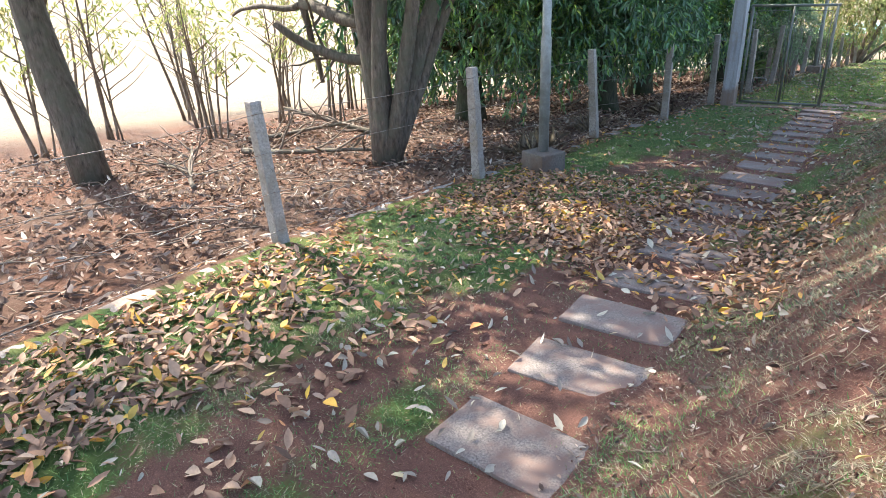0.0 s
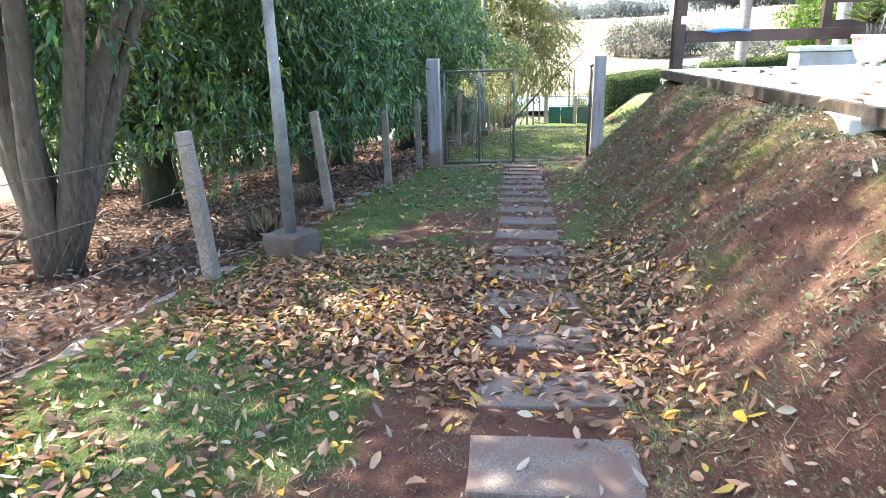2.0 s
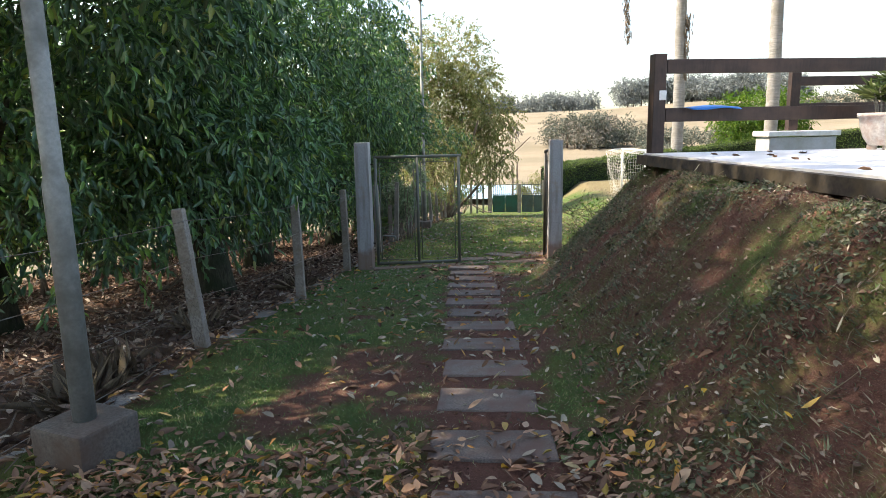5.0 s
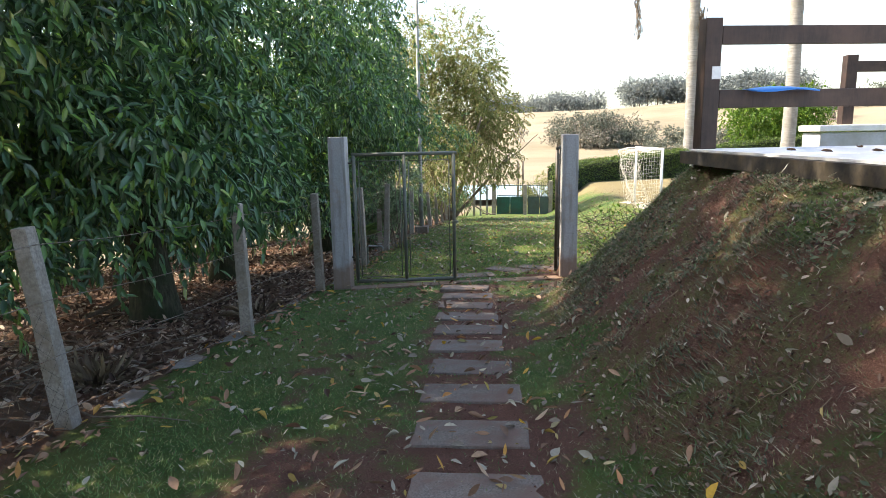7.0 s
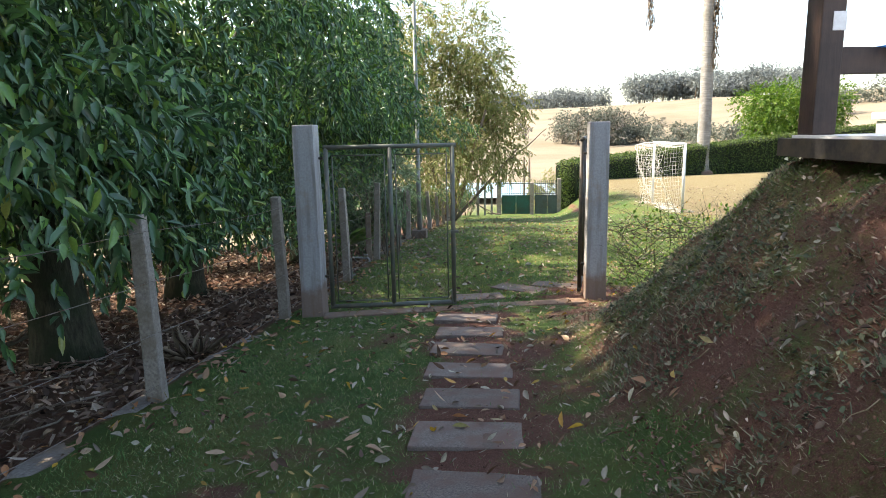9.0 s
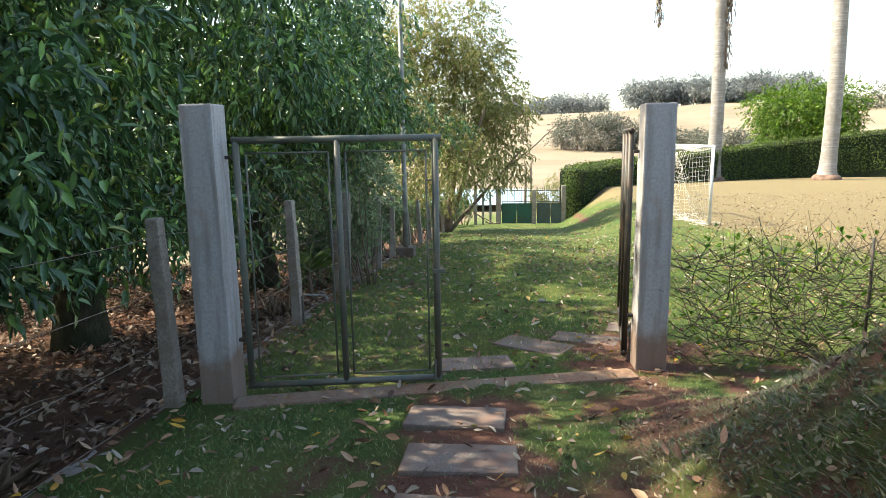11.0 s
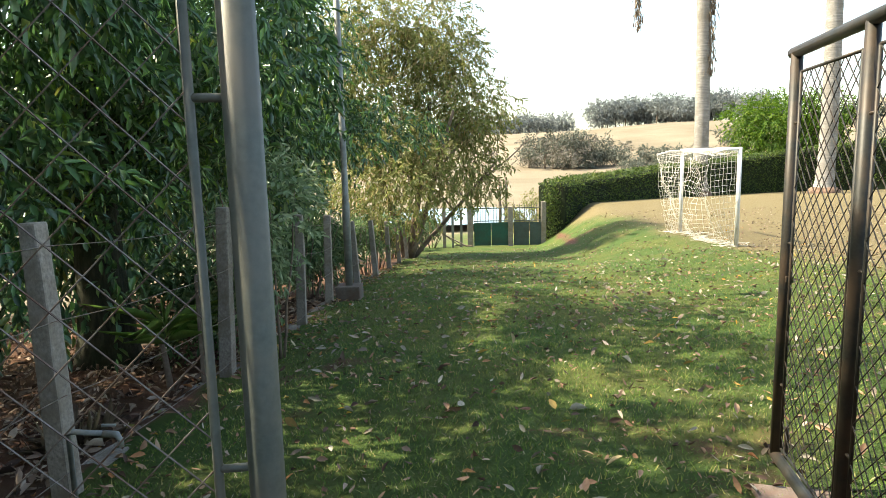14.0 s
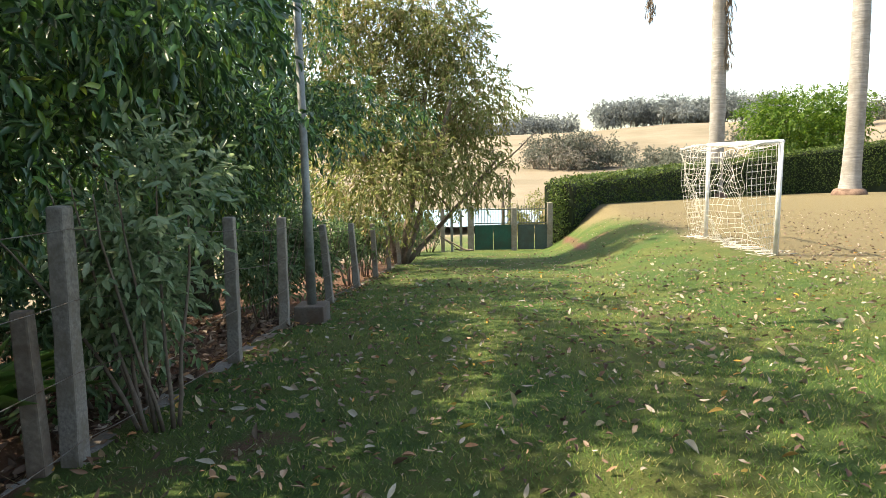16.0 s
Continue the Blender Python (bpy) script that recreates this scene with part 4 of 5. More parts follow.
def tree(place, trunk_lines, crown, label, group="", category="tree", bark=BARK):
    t = thing("tree", place, label, category, group)
    m = t.matrix_world.inverted()
    child("trunk", tubes_mesh("trunk", [([m @ Vector(p) for p in pts], rr) for pts, rr in trunk_lines], bark, 10), t)
    if crown is not None:
        crown.transform(m)
        child("crown", crown, t)
    return t


# dense dark trees along the fence
def boughs(balls, count, size, core=0.72):
    """Leafy bough ends standing out from the crown, with hollows between, over a thin core."""
    r = np.array([b[1] for b in balls], float)
    wgt = r[:, 0] * r[:, 1] + r[:, 0] * r[:, 2] + r[:, 1] * r[:, 2]
    out = [(c, tuple(core * v for v in q)) for c, q in balls]
    for k in rng.choice(len(balls), count, p=wgt / wgt.sum()):
        d = unit(rng.normal(size=3) + np.array([0.35, -0.15, 0.1]))
        c = np.array(balls[k][0]) + d * r[k] * rng.uniform(0.7, 0.92)
        w = size * rng.uniform(0.7, 1.35)
        out.append((tuple(c), (w, w * rng.uniform(0.8, 1.3), w * rng.uniform(0.55, 0.9))))
    return out


DENSE = [(-7.2, 11.8, 11.4, 3.1, -5.8, 12.4), (-6.75, 15.6, 10.6, 2.7, -6.5, 16.0), (-6.45, 20.2, 10.8, 2.9, -5.7, 19.4), (-6.5, 25.0, 9.6, 2.9, -6.3, 25.0), (-7.0, 9.5, 10.9, 2.6, -7.6, 10.2)]
for i, (x, y, h, r, tx, ty) in enumerate(DENSE):
    z, tz = floor_at(x, y), floor_at(tx, ty)
    lean = Vector((x - tx, y - ty, 0)) * 0.3
    lines = [limb((tx, ty, tz - 0.1), (0.05 + 0.2 * lean.x, 0.2 * lean.y, 1), 3.4, 0.27, 0.17, 0.08, 8, i + 1)]
    lines[0][1][0], lines[0][1][1] = 0.36, 0.29
    top = lines[0][0][4]
    for k in range(9):
        a = k * 0.9 + i
        lines.append(limb(top + Vector((0, 0, 0.12 * k - 0.4)), (0.7 * math.cos(a) + 0.5 * (x - tx), 0.7 * math.sin(a) + 0.5 * (y - ty), 0.8), 2.5, 0.11, 0.02, 0.25, 7, i * 9 + k))
    balls = [((x, y, z + 4.3), (r, r * 0.95, 3.0)), ((x + 0.3, y, z + h - 2.6), (r * 0.8, r * 0.8, 2.5))]
    for k in range(9):
        a = k * 0.7 + i * 0.4
        rr = rng.uniform(0.9, 1.4)
        balls.append(((x + r * 0.8 * math.cos(a), y + r * 0.85 * math.sin(a), z + 1.9 + rng.uniform(0, 3.6)), (rr, rr * 1.1, rr * 1.15)))
    balls.append(((x + 1.3, y - 0.6, z + 2.4), (1.15, 1.5, 1.35)))
    balls.append(((x + 1.5, y + 1.5, z + 2.9), (1.1, 1.4, 1.4)))
    balls.append(((x, y, z + h - 4.6), (r * 0.9, r * 0.9, 2.0)))
    # Extra unseen treetop mass, added to block sun from the bank.
    if i in (0, 4):
        balls.append(((x + 0.2, y - 0.4, z + h - 1.3), (r * 1.15, r * 1.4, 1.3)))
    for k in range(5):
        balls.append(((x + 1.2 + 0.5 * math.sin(k * 2.1 + i), y - 2.2 + 1.1 * k, z + (1.75 if i < 2 else 2.6 if i < 4 else 2.0) + 0.35 * math.sin(k * 1.3 + i)), (0.95, 1.0, 0.85)))
    near = i in (0, 4)
    clear = [(-4.4, z + 4.6), (-4.75, z + 1.55), (-12, z + 0.95)] if i == 0 else [(-5.1, z + 2.3), (-12, z + 1.0)] if i == 1 else [(-5.8, z + 1.8), (-12, z + 0.9)] if i == 4 else [(-5.2, z + 3.0), (-12, z + 0.9)]
    crown = crown_mesh("crown", boughs(balls, 80, 0.8, 0.66), 6300 if near else 5600 if i < 3 else 4200, 9, 0.135 if near else 0.13, 0.047, MANGO_LEAF, 0.6, 0.1, 0.26, False, (z + 3.9, 0.04, 0.0) if near else (z + 3.1, 0.34, 0.5), clear)
    tree((tx, ty, tz), lines, crown, "dense dark green broadleaf tree with drooping glossy leaves", "dense trees along the fence", bark=SHADED_MOSSY_BARK)

# open trees above the leaf litter
def stems(x, y, z, seed, spec):
    out = []
    for k, (dx, dy, up, length, r0) in enumerate(spec):
        pts, rr = limb((x + dx * 0.15, y + dy * 0.15, z - 0.1), (dx, dy, up), length, r0, r0 * 0.45, 0.12, 8, seed + k)
        out.append((pts, rr))
        for q in range(3):
            a = seed + k * 1.7 + q * 2.1
            out.append(limb(pts[4 + q], (math.cos(a), math.sin(a), 0.7), 2.4, r0 * 0.4, 0.015, 0.3, 7, seed * 5 + k * 3 + q))
    return out


def high_crown(x, y, z, seed, n, spread, low, high):
    balls = []
    for k in range(14):
        a = seed + k * 2.4
        rr = rng.uniform(0.9, 1.6)
        d = spread * math.sqrt((k + 0.5) / 14)
        top = max(low + 0.3, high - 1.1 * max(0.0, d * math.cos(a)))
        balls.append(((x + d * math.cos(a), y + d * math.sin(a), z + rng.uniform(low, top)), (rr, rr, rr * 0.7)))
    # Flat cap of clumps above the view, added to shade the bank.
    for k in range(5):
        balls.append(((x + 0.2 + 0.5 * math.sin(seed + k * 2.1), y - 2.9 + 1.3 * k, z + high + 0.25), (1.2, 1.1, 0.55)))
    return crown_mesh("crown", boughs(balls, 44, 0.62, 0.3), n, 9, 0.14, 0.05, MANGO_LEAF, 0.6, 0.12, 0.5, True)


bx, by = -5.9, 6.0
bz = floor_at(bx, by)
lines = stems(bx, by, bz, 3, [(-0.03, 0.0, 1.0, 6.0, 0.19), (0.22, 0.2, 1.0, 5.4, 0.14), (-0.5, 0.5, 1.0, 6.0, 0.17), (0.1, -0.12, 1.0, 5.0, 0.12), (0.2, 0.05, 1.0, 5.2, 0.11), (-0.18, 0.2, 1.0, 5.5, 0.13), (0.28, 0.32, 1.0, 5.0, 0.09)])
lines.append(limb((bx - 0.1, by, bz + 1.75), (-1, 0.05, 0.12), 1.35, 0.09, 0.075, 0.35, 6, 61))
knob = lines[-1][0][-1]
lines.append(limb(knob, (-1, -0.1, -0.35), 1.7, 0.05, 0.02, 0.5, 9, 62))
lines.append(limb(knob, (-0.25, 0.1, -1), 1.1, 0.055, 0.03, 0.35, 7, 63))
lines.append(limb(knob, (-0.5, 0.2, 0.8), 0.9, 0.04, 0.012, 0.5, 7, 64))
lines.append(limb((bx - 0.2, by + 0.1, bz + 1.35), (-1, -0.05, 0.1), 1.5, 0.075, 0.05, 0.5, 8, 65))
for k in range(7):
    lines.append(limb(lines[-1 - k % 2][0][3 + k % 3], (-0.7 + 0.2 * k, 0.4 * math.sin(k * 2.0), -0.5 + 0.25 * k), 0.8, 0.022, 0.006, 0.6, 7, 70 + k))
tree((bx, by, bz), lines, high_crown(bx - 0.5, by + 0.9, bz, 1.2, 1900, 2.7, 3.4, 6.9), "old tree with several leaning trunks on leaf litter", "open trees on the litter")
ax, ay = -8.6, 3.35
az = floor_at(ax, ay)
lines = stems(ax, ay, az, 17, [(-0.18, 0.0, 1.0, 5.5, 0.24), (-0.9, 0.1, 1.0, 4.5, 0.13)])
tree((ax, ay, az), lines, high_crown(ax + 1.3, ay + 0.1, az, 2.2, 2400, 3.2, 3.7, 8.9), "dark leaning tree trunk on leaf litter", "open trees on the litter")
# This tree is out of view, added to cast shade on litter and bank.
cx, cy = -7.6, -3.0
cz = floor_at(cx, cy)
tree((cx, cy, cz), stems(cx, cy, cz, 29, [(0.05, 0.1, 1.0, 5.5, 0.2), (0.4, -0.3, 1.0, 5.0, 0.14)]), high_crown(cx + 0.5, cy + 0.5, cz, 0.4, 1500, 3.2, 3.8, 8.0), "unseen tree added to shade the leaf litter", "open trees on the litter")

# second row of trees, behind the first
for i, (x, y, h, r) in enumerate(((-11.0, 14.5, 9.5, 3.0), (-11.0, 18.5, 9.0, 3.0), (-10.6, 23.5, 9.0, 3.0), (-9.8, 29.0, 9.0, 3.2), (-8.5, 35.0, 8.0, 3.0))):
    z = floor_at(x, y)
    h = 3.4 + 0.5 * math.sin(i * 2.0)
    lines = [limb((x, y, z - 0.1), (0.05, 0.0, 1), 2.2, 0.12, 0.05, 0.08, 6, 90 + i)]
    balls = [((x, y, z + h - 0.7), (1.8, 2.0, 1.0)), ((x, y + 1.6, z + 1.5), (1.5, 1.8, 1.2)), ((x, y - 1.6, z + 1.6), (1.5, 1.7, 1.2))]
    tree((x, y, z), lines, crown_mesh("crown", balls, 1250, 7, 0.17, 0.07, MANGO_LEAF, 0.5, 0.33, 0.4, True), "low dark green tree behind the fence trees", "low trees behind the fence")

# olive-coloured tree by the yard gate
ox, oy = -3.9, 33.0
oz = floor_at(ox, oy)
lines = stems(ox, oy, oz, 41, [(0.15, 0.0, 1.0, 5.0, 0.13), (0.4, -0.2, 1.0, 5.0, 0.1), (-0.3, 0.1, 1.0, 5.5, 0.12), (0.6, 0.1, 0.8, 4.2, 0.08)])
balls = [((ox + 0.3, oy, oz + 4.6), (2.5, 2.4, 2.2)), ((ox + 0.2, oy, oz + 7.0), (2.1, 2.0, 2.0)), ((ox - 1.8, oy - 1, oz + 6.6), (2.0, 2.0, 2.2)), ((ox + 2.2, oy, oz + 4.6), (1.35, 1.4, 1.0)), ((ox + 1.7, oy - 0.3, oz + 2.8), (1.5, 1.6, 1.3)), ((ox - 1.2, oy, oz + 3.4), (2.0, 2.0, 2.0)), ((ox + 1.4, oy, oz + 6.2), (1.2, 1.2, 1.1)), ((ox, oy - 2.4, oz + 2.6), (1.7, 1.8, 1.7))]
tree((ox, oy, oz), lines, crown_mesh("crown", balls, 5000, 8, 0.15, 0.052, LIGHT_LEAF, 0.45, 0.36, 0.4), "airy olive and brown leaved tree by the yard gate", bark=PALE_BARK)


# undergrowth along the fence
def bush(x, y, w, h, n, material, label, leaf=0.09, wid=0.035, group="", name="bush"):
    z = floor_at(x, y)
    t = thing(name, (x, y, z), label, "bush", group)
    ls = []
    for k in range(9):
        a = rng.uniform(0, 6.28)
        ls.append(limb((0.12 * math.cos(a), 0.12 * math.sin(a), -0.05), (0.5 * w * math.cos(a), 0.5 * w * math.sin(a), h), h * 0.95, 0.016, 0.004, 0.25, 6, k + int(x * 7 + y * 3)))
    child("branch_growth", tubes_mesh("branch_growth", ls, PALE_BARK, 5), t)
    balls = [((rng.uniform(-0.4, 0.4) * w, rng.uniform(-0.5, 0.5) * w, h * rng.uniform(0.35, 0.85)), (w * 0.42, w * 0.45, h * 0.26)) for k in range(6)]
    child("foliage", crown_mesh("foliage", balls, n, 7, leaf, wid, material, 0.3, 0.25, 0.5), t)
    return t


bush(-3.74, 18.75, 0.62, 1.75, 380, PALE_SHRUB, "leafy shrub growing through the fence beside a post", 0.085, 0.035, "shrubs along the fence")
for k, (x, y, w, h) in enumerate(((-4.6, 19.6, 0.8, 1.1), (-4.6, 23.3, 0.9, 1.5), (-4.5, 25.8, 0.9, 1.5), (-4.4, 28.2, 1.0, 1.7), (-4.5, 30.5, 1.1, 1.8), (-4.7, 35.5, 1.4, 1.9), (-3.9, 37.6, 1.2, 1.6), (-4.6, 39.6, 1.6, 2.0), (-3.6, 40.0, 1.4, 1.9))):
    bush(x, y, w, h, 340, SHRUB_LEAF if k != 5 else LIGHT_LEAF, "shady green undergrowth behind the fence", 0.1, 0.04, "shrubs along the fence")
bush(0.35, 40.4, 1.3, 2.3, 380, LIGHT_LEAF, "yellow-green bush behind the yard gate", 0.1, 0.04)
for k, (x, y, h) in enumerate(((-11.5, 8.5, 3.2), (-13.0, 5.5, 3.6), (-12.0, 11.0, 3.5), (-14.5, 8.0, 4.2), (-15.0, 3.5, 3.8), (-10.4, 10.4, 2.4), (-13.5, 1.5, 3.4), (-9.5, 13.5, 2.6), (-12.5, 14.5, 3.0), (-10.8, 6.4, 2.6), (-11.8, 3.8, 2.9), (-12.6, 7.2, 3.4), (-10.2, 8.8, 2.2), (-16.0, 6.2, 4.0), (-14.0, 10.5, 3.6), (-17.0, 9.5, 4.2), (-11.2, 1.2, 2.6))):
    z = floor_at(x, y)
    sap = thing("sapling", (x, y, z), "thin bare sapling with few leaves in the sunlit scrub", "sapling", "saplings beyond the litter")
    tw = []
    ls = [limb((0.1 * j, 0.05 * j, -0.1), (0.15 * math.sin(j * 2 + k), 0.15 * math.cos(j * 3 + k), 1), h * (1 - 0.12 * j), 0.045 - 0.008 * j, 0.008, 0.12, 8, k * 5 + j) for j in range(4)]
    for pts, rr in list(ls):
        for q in range(4):
            tw.append(limb(pts[3 + q], (math.cos(q * 2.2 + k), math.sin(q * 2.2 + k), 0.8), h * 0.3, 0.012, 0.003, 0.3, 5, k * 7 + q))
    for one in ls:
        child("stem", tubes_mesh("stem", [one], PALE_BARK, 5), sap)
    tagged(child("twig_growth", tubes_mesh("twig_growth", tw, PALE_BARK, 4), sap), kind="stuff")
    child("foliage", crown_mesh("foliage", [((0, 0, h * 0.85), (0.8, 0.8, 0.7)), ((0.4, 0.2, h * 0.55), (0.6, 0.6, 0.5))], 60, 6, 0.12, 0.04, LIGHT_LEAF, 0.4, 0.2, 0.5), sap)

# bare tangle of twigs beside the open gate
tz = -0.95
tangle = thing("bare_shrub", (-0.2, 14.5, tz), "tangle of bare dark twigs with few leaves on the wire fence", "shrub")
ls = []
for k in range(900):
    x, y = rng.uniform(0.0, 4.6), rng.uniform(-0.15, 0.35)
    y += 0.15 * x
    d = (rng.normal() * 0.9, rng.normal() * 0.4, rng.uniform(0.05, 0.8))
    ls.append(limb((x, y, rng.uniform(0.0, 0.9)), d, rng.uniform(0.3, 0.7), 0.0045, 0.0015, 0.55, 7, 300 + k))
child("twig_growth", tubes_mesh("twig_growth", ls, surface("dark_twig", (0.03, 0.026, 0.018), (0.08, 0.068, 0.045), (0.04, 0.05, 0.025), 60, 5, 0.9), 4), tangle)
n = 700
p = np.stack([rng.uniform(0, 4.6, n), rng.uniform(-0.2, 0.4, n), rng.uniform(0.05, 1.15, n)], 1)
p[:, 1] += 0.15 * p[:, 0]
child("foliage", leaf_mesh("foliage", p, rng.normal(size=(n, 3)), 0.06, 0.035, BRIGHT_LEAF), tangle)

wire_fence = thing("wire_fence", (-0.2, 14.5, tz), "low rusty diamond wire mesh overgrown with bare twigs", "fence")
ls = []
for k in range(-10, 47):
    for sg in (1, -1):
        a, b = (k * 0.1, 0.0), (k * 0.1 + 1.02, 1.02)
        a, b = ((max(0, a[0]), max(0, -a[0])), (min(4.6, b[0]), 1.02 - max(0, b[0] - 4.6)))
        if sg < 0:
            a, b = (4.6 - a[0], a[1]), (4.6 - b[0], b[1])
        ls.append(([(a[0] + (b[0] - a[0]) * t, 0.1 + 0.15 * (a[0] + (b[0] - a[0]) * t) + 0.03 * math.sin(5 * t + k), a[1] + (b[1] - a[1]) * t + 0.012 * math.sin(9 * t + k)) for t in np.linspace(0, 1, 6)], 0.002))
child("mesh_wire", tubes_mesh("mesh_wire", ls, DARK_WIRE, 3), wire_fence)
for x in (1.55, 3.1, 4.6):
    child("stake", tubes_mesh("stake", [([(x, 0.1 + 0.15 * x, -0.2), (x + 0.01, 0.1 + 0.15 * x, 0.6), (x, 0.1 + 0.15 * x, 1.06)], 0.014)], DARK_WIRE, 6), wire_fence)

# ---- clipped hedge ----
HEDGE = [(1.45, 39.4, -0.5), (2.6, 41.2, -0.42), (4.9, 44.0, -0.36), (8.63, 48.0, -0.16), (13.0, 52.0, 0.03), (16.6, 53.0, 0.4), (21.0, 52.0, 0.86), (27.0, 49.0, 1.5), (34.0, 45.0, 2.0)]
hx = np.array(HEDGE)
hs = np.concatenate([[0], np.cumsum(np.hypot(np.diff(hx[:, 0]), np.diff(hx[:, 1])))])
hedge = thing("hedge", (1.45, 39.4, floor_at(1.45, 39.4)), "long clipped dark green hedge with a sunlit top", "hedge")


def hedge_frame(s):
    p = np.stack([np.interp(s, hs, hx[:, i]) for i in range(3)], -1)
    q = np.stack([np.interp(s + 0.3, hs, hx[:, i]) for i in range(3)], -1)
    d = unit((q - p) * np.array([1, 1, 0]) + 1e-5)
    return p, np.stack([d[:, 1], -d[:, 0], 0 * d[:, 0]], -1)


ss = np.linspace(0, hs[-1], 60)
hp, hn = hedge_frame(ss)
hi_ = hedge.matrix_world.inverted()
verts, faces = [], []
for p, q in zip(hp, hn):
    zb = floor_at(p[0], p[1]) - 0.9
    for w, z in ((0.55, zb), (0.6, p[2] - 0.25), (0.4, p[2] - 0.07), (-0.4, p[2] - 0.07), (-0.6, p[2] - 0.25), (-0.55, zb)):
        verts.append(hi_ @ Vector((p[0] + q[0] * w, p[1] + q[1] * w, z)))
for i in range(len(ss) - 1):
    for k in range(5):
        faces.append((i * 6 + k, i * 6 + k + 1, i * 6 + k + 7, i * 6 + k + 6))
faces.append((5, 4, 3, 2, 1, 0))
# Added shell behind the leaves; its dark colour stands for shade between them.
child("inner_shade_shell", mesh_from("inner_shade_shell", verts, faces, HEDGE_CORE), hedge)
n = 30000
s = rng.uniform(-0.0, hs[-1], n)
p, q = hedge_frame(s)
pick = rng.random(n)
topmost = pick < 0.42
w = np.where(topmost, rng.uniform(-0.62, 0.62, n), rng.uniform(0.57, 0.7, n))
z = np.where(topmost, p[:, 2] - 0.03 + 0.05 * rng.normal(size=n) - 0.12 * (np.abs(w) > 0.5), p[:, 2] - rng.uniform(0, 2.4, n))
pos = np.stack([p[:, 0] + q[:, 0] * w, p[:, 1] + q[:, 1] * w, z], -1)
e = rng.random(n) < 0.05
pos[e] = np.stack([hx[0, 0] + q[e, 0] * rng.uniform(-0.6, 0.6, e.sum()), hx[0, 1] + q[e, 1] * rng.uniform(-0.6, 0.6, e.sum()) - 0.05, hx[0, 2] - rng.uniform(0, 2.4, e.sum())], -1)
pos -= np.array(hedge.location)
child("foliage", leaf_mesh("foliage", pos, rng.normal(size=(n, 3)) + np.array([0, -0.3, 0.3]), rng.uniform(0.07, 0.13, n), 0.06, HEDGE_LEAF, simple=True), hedge)

# bright tree behind the hedge
gx0, gy0 = 20.5, 60.0
gz0 = floor_at(gx0, gy0)
balls = [((gx0 + 2.5 * math.cos(k), gy0 + 1.7 * math.sin(k), 1.9 + 1.4 * math.sin(k * 2.3)), (1.7, 1.7, 1.4)) for k in range(8)] + [((gx0, gy0, 1.8), (3.4, 2.6, 2.8)), ((gx0 + 0.3, gy0, -0.6), (3.4, 2.6, 2.0))]
tree((gx0, gy0, gz0), stems(gx0, gy0, gz0, 77, [(0.1, 0, 1, 4, 0.16), (0.5, 0.2, 1, 4, 0.12), (-0.5, 0.1, 1, 4, 0.12)]), crown_mesh("crown", balls, 2600, 7, 0.26, 0.12, BRIGHT_LEAF, 0.3, 0.2, 0.3, True), "round bright green tree behind the hedge")


# ---- palms ----
def frond(base, yaw, rise, length, droop, leaf_mat, seed):
    pts = []
    for i in range(11):
        t = i / 10
        r = length * (t - 0.18 * droop * t * t)
        pts.append(Vector((base[0] + r * math.cos(yaw) * (1 - 0.35 * droop * t), base[1] + r * math.sin(yaw) * (1 - 0.35 * droop * t), base[2] + rise * length * t - droop * length * t * t)))
    at, al = [], []
    for i in range(70):
        t = 0.15 + 0.85 * i / 70
        j = min(9, int(t * 10))
        p = pts[j].lerp(pts[j + 1], t * 10 - j)
        d = (pts[j + 1] - pts[j]).normalized()
        s = d.cross(Vector((0, 0, 1)))
        for sg in (1, -1):
            at.append(p)
            al.append(s * sg * 0.75 + d * 0.5 + Vector((0, 0, -0.55)))
    return pts, at, al


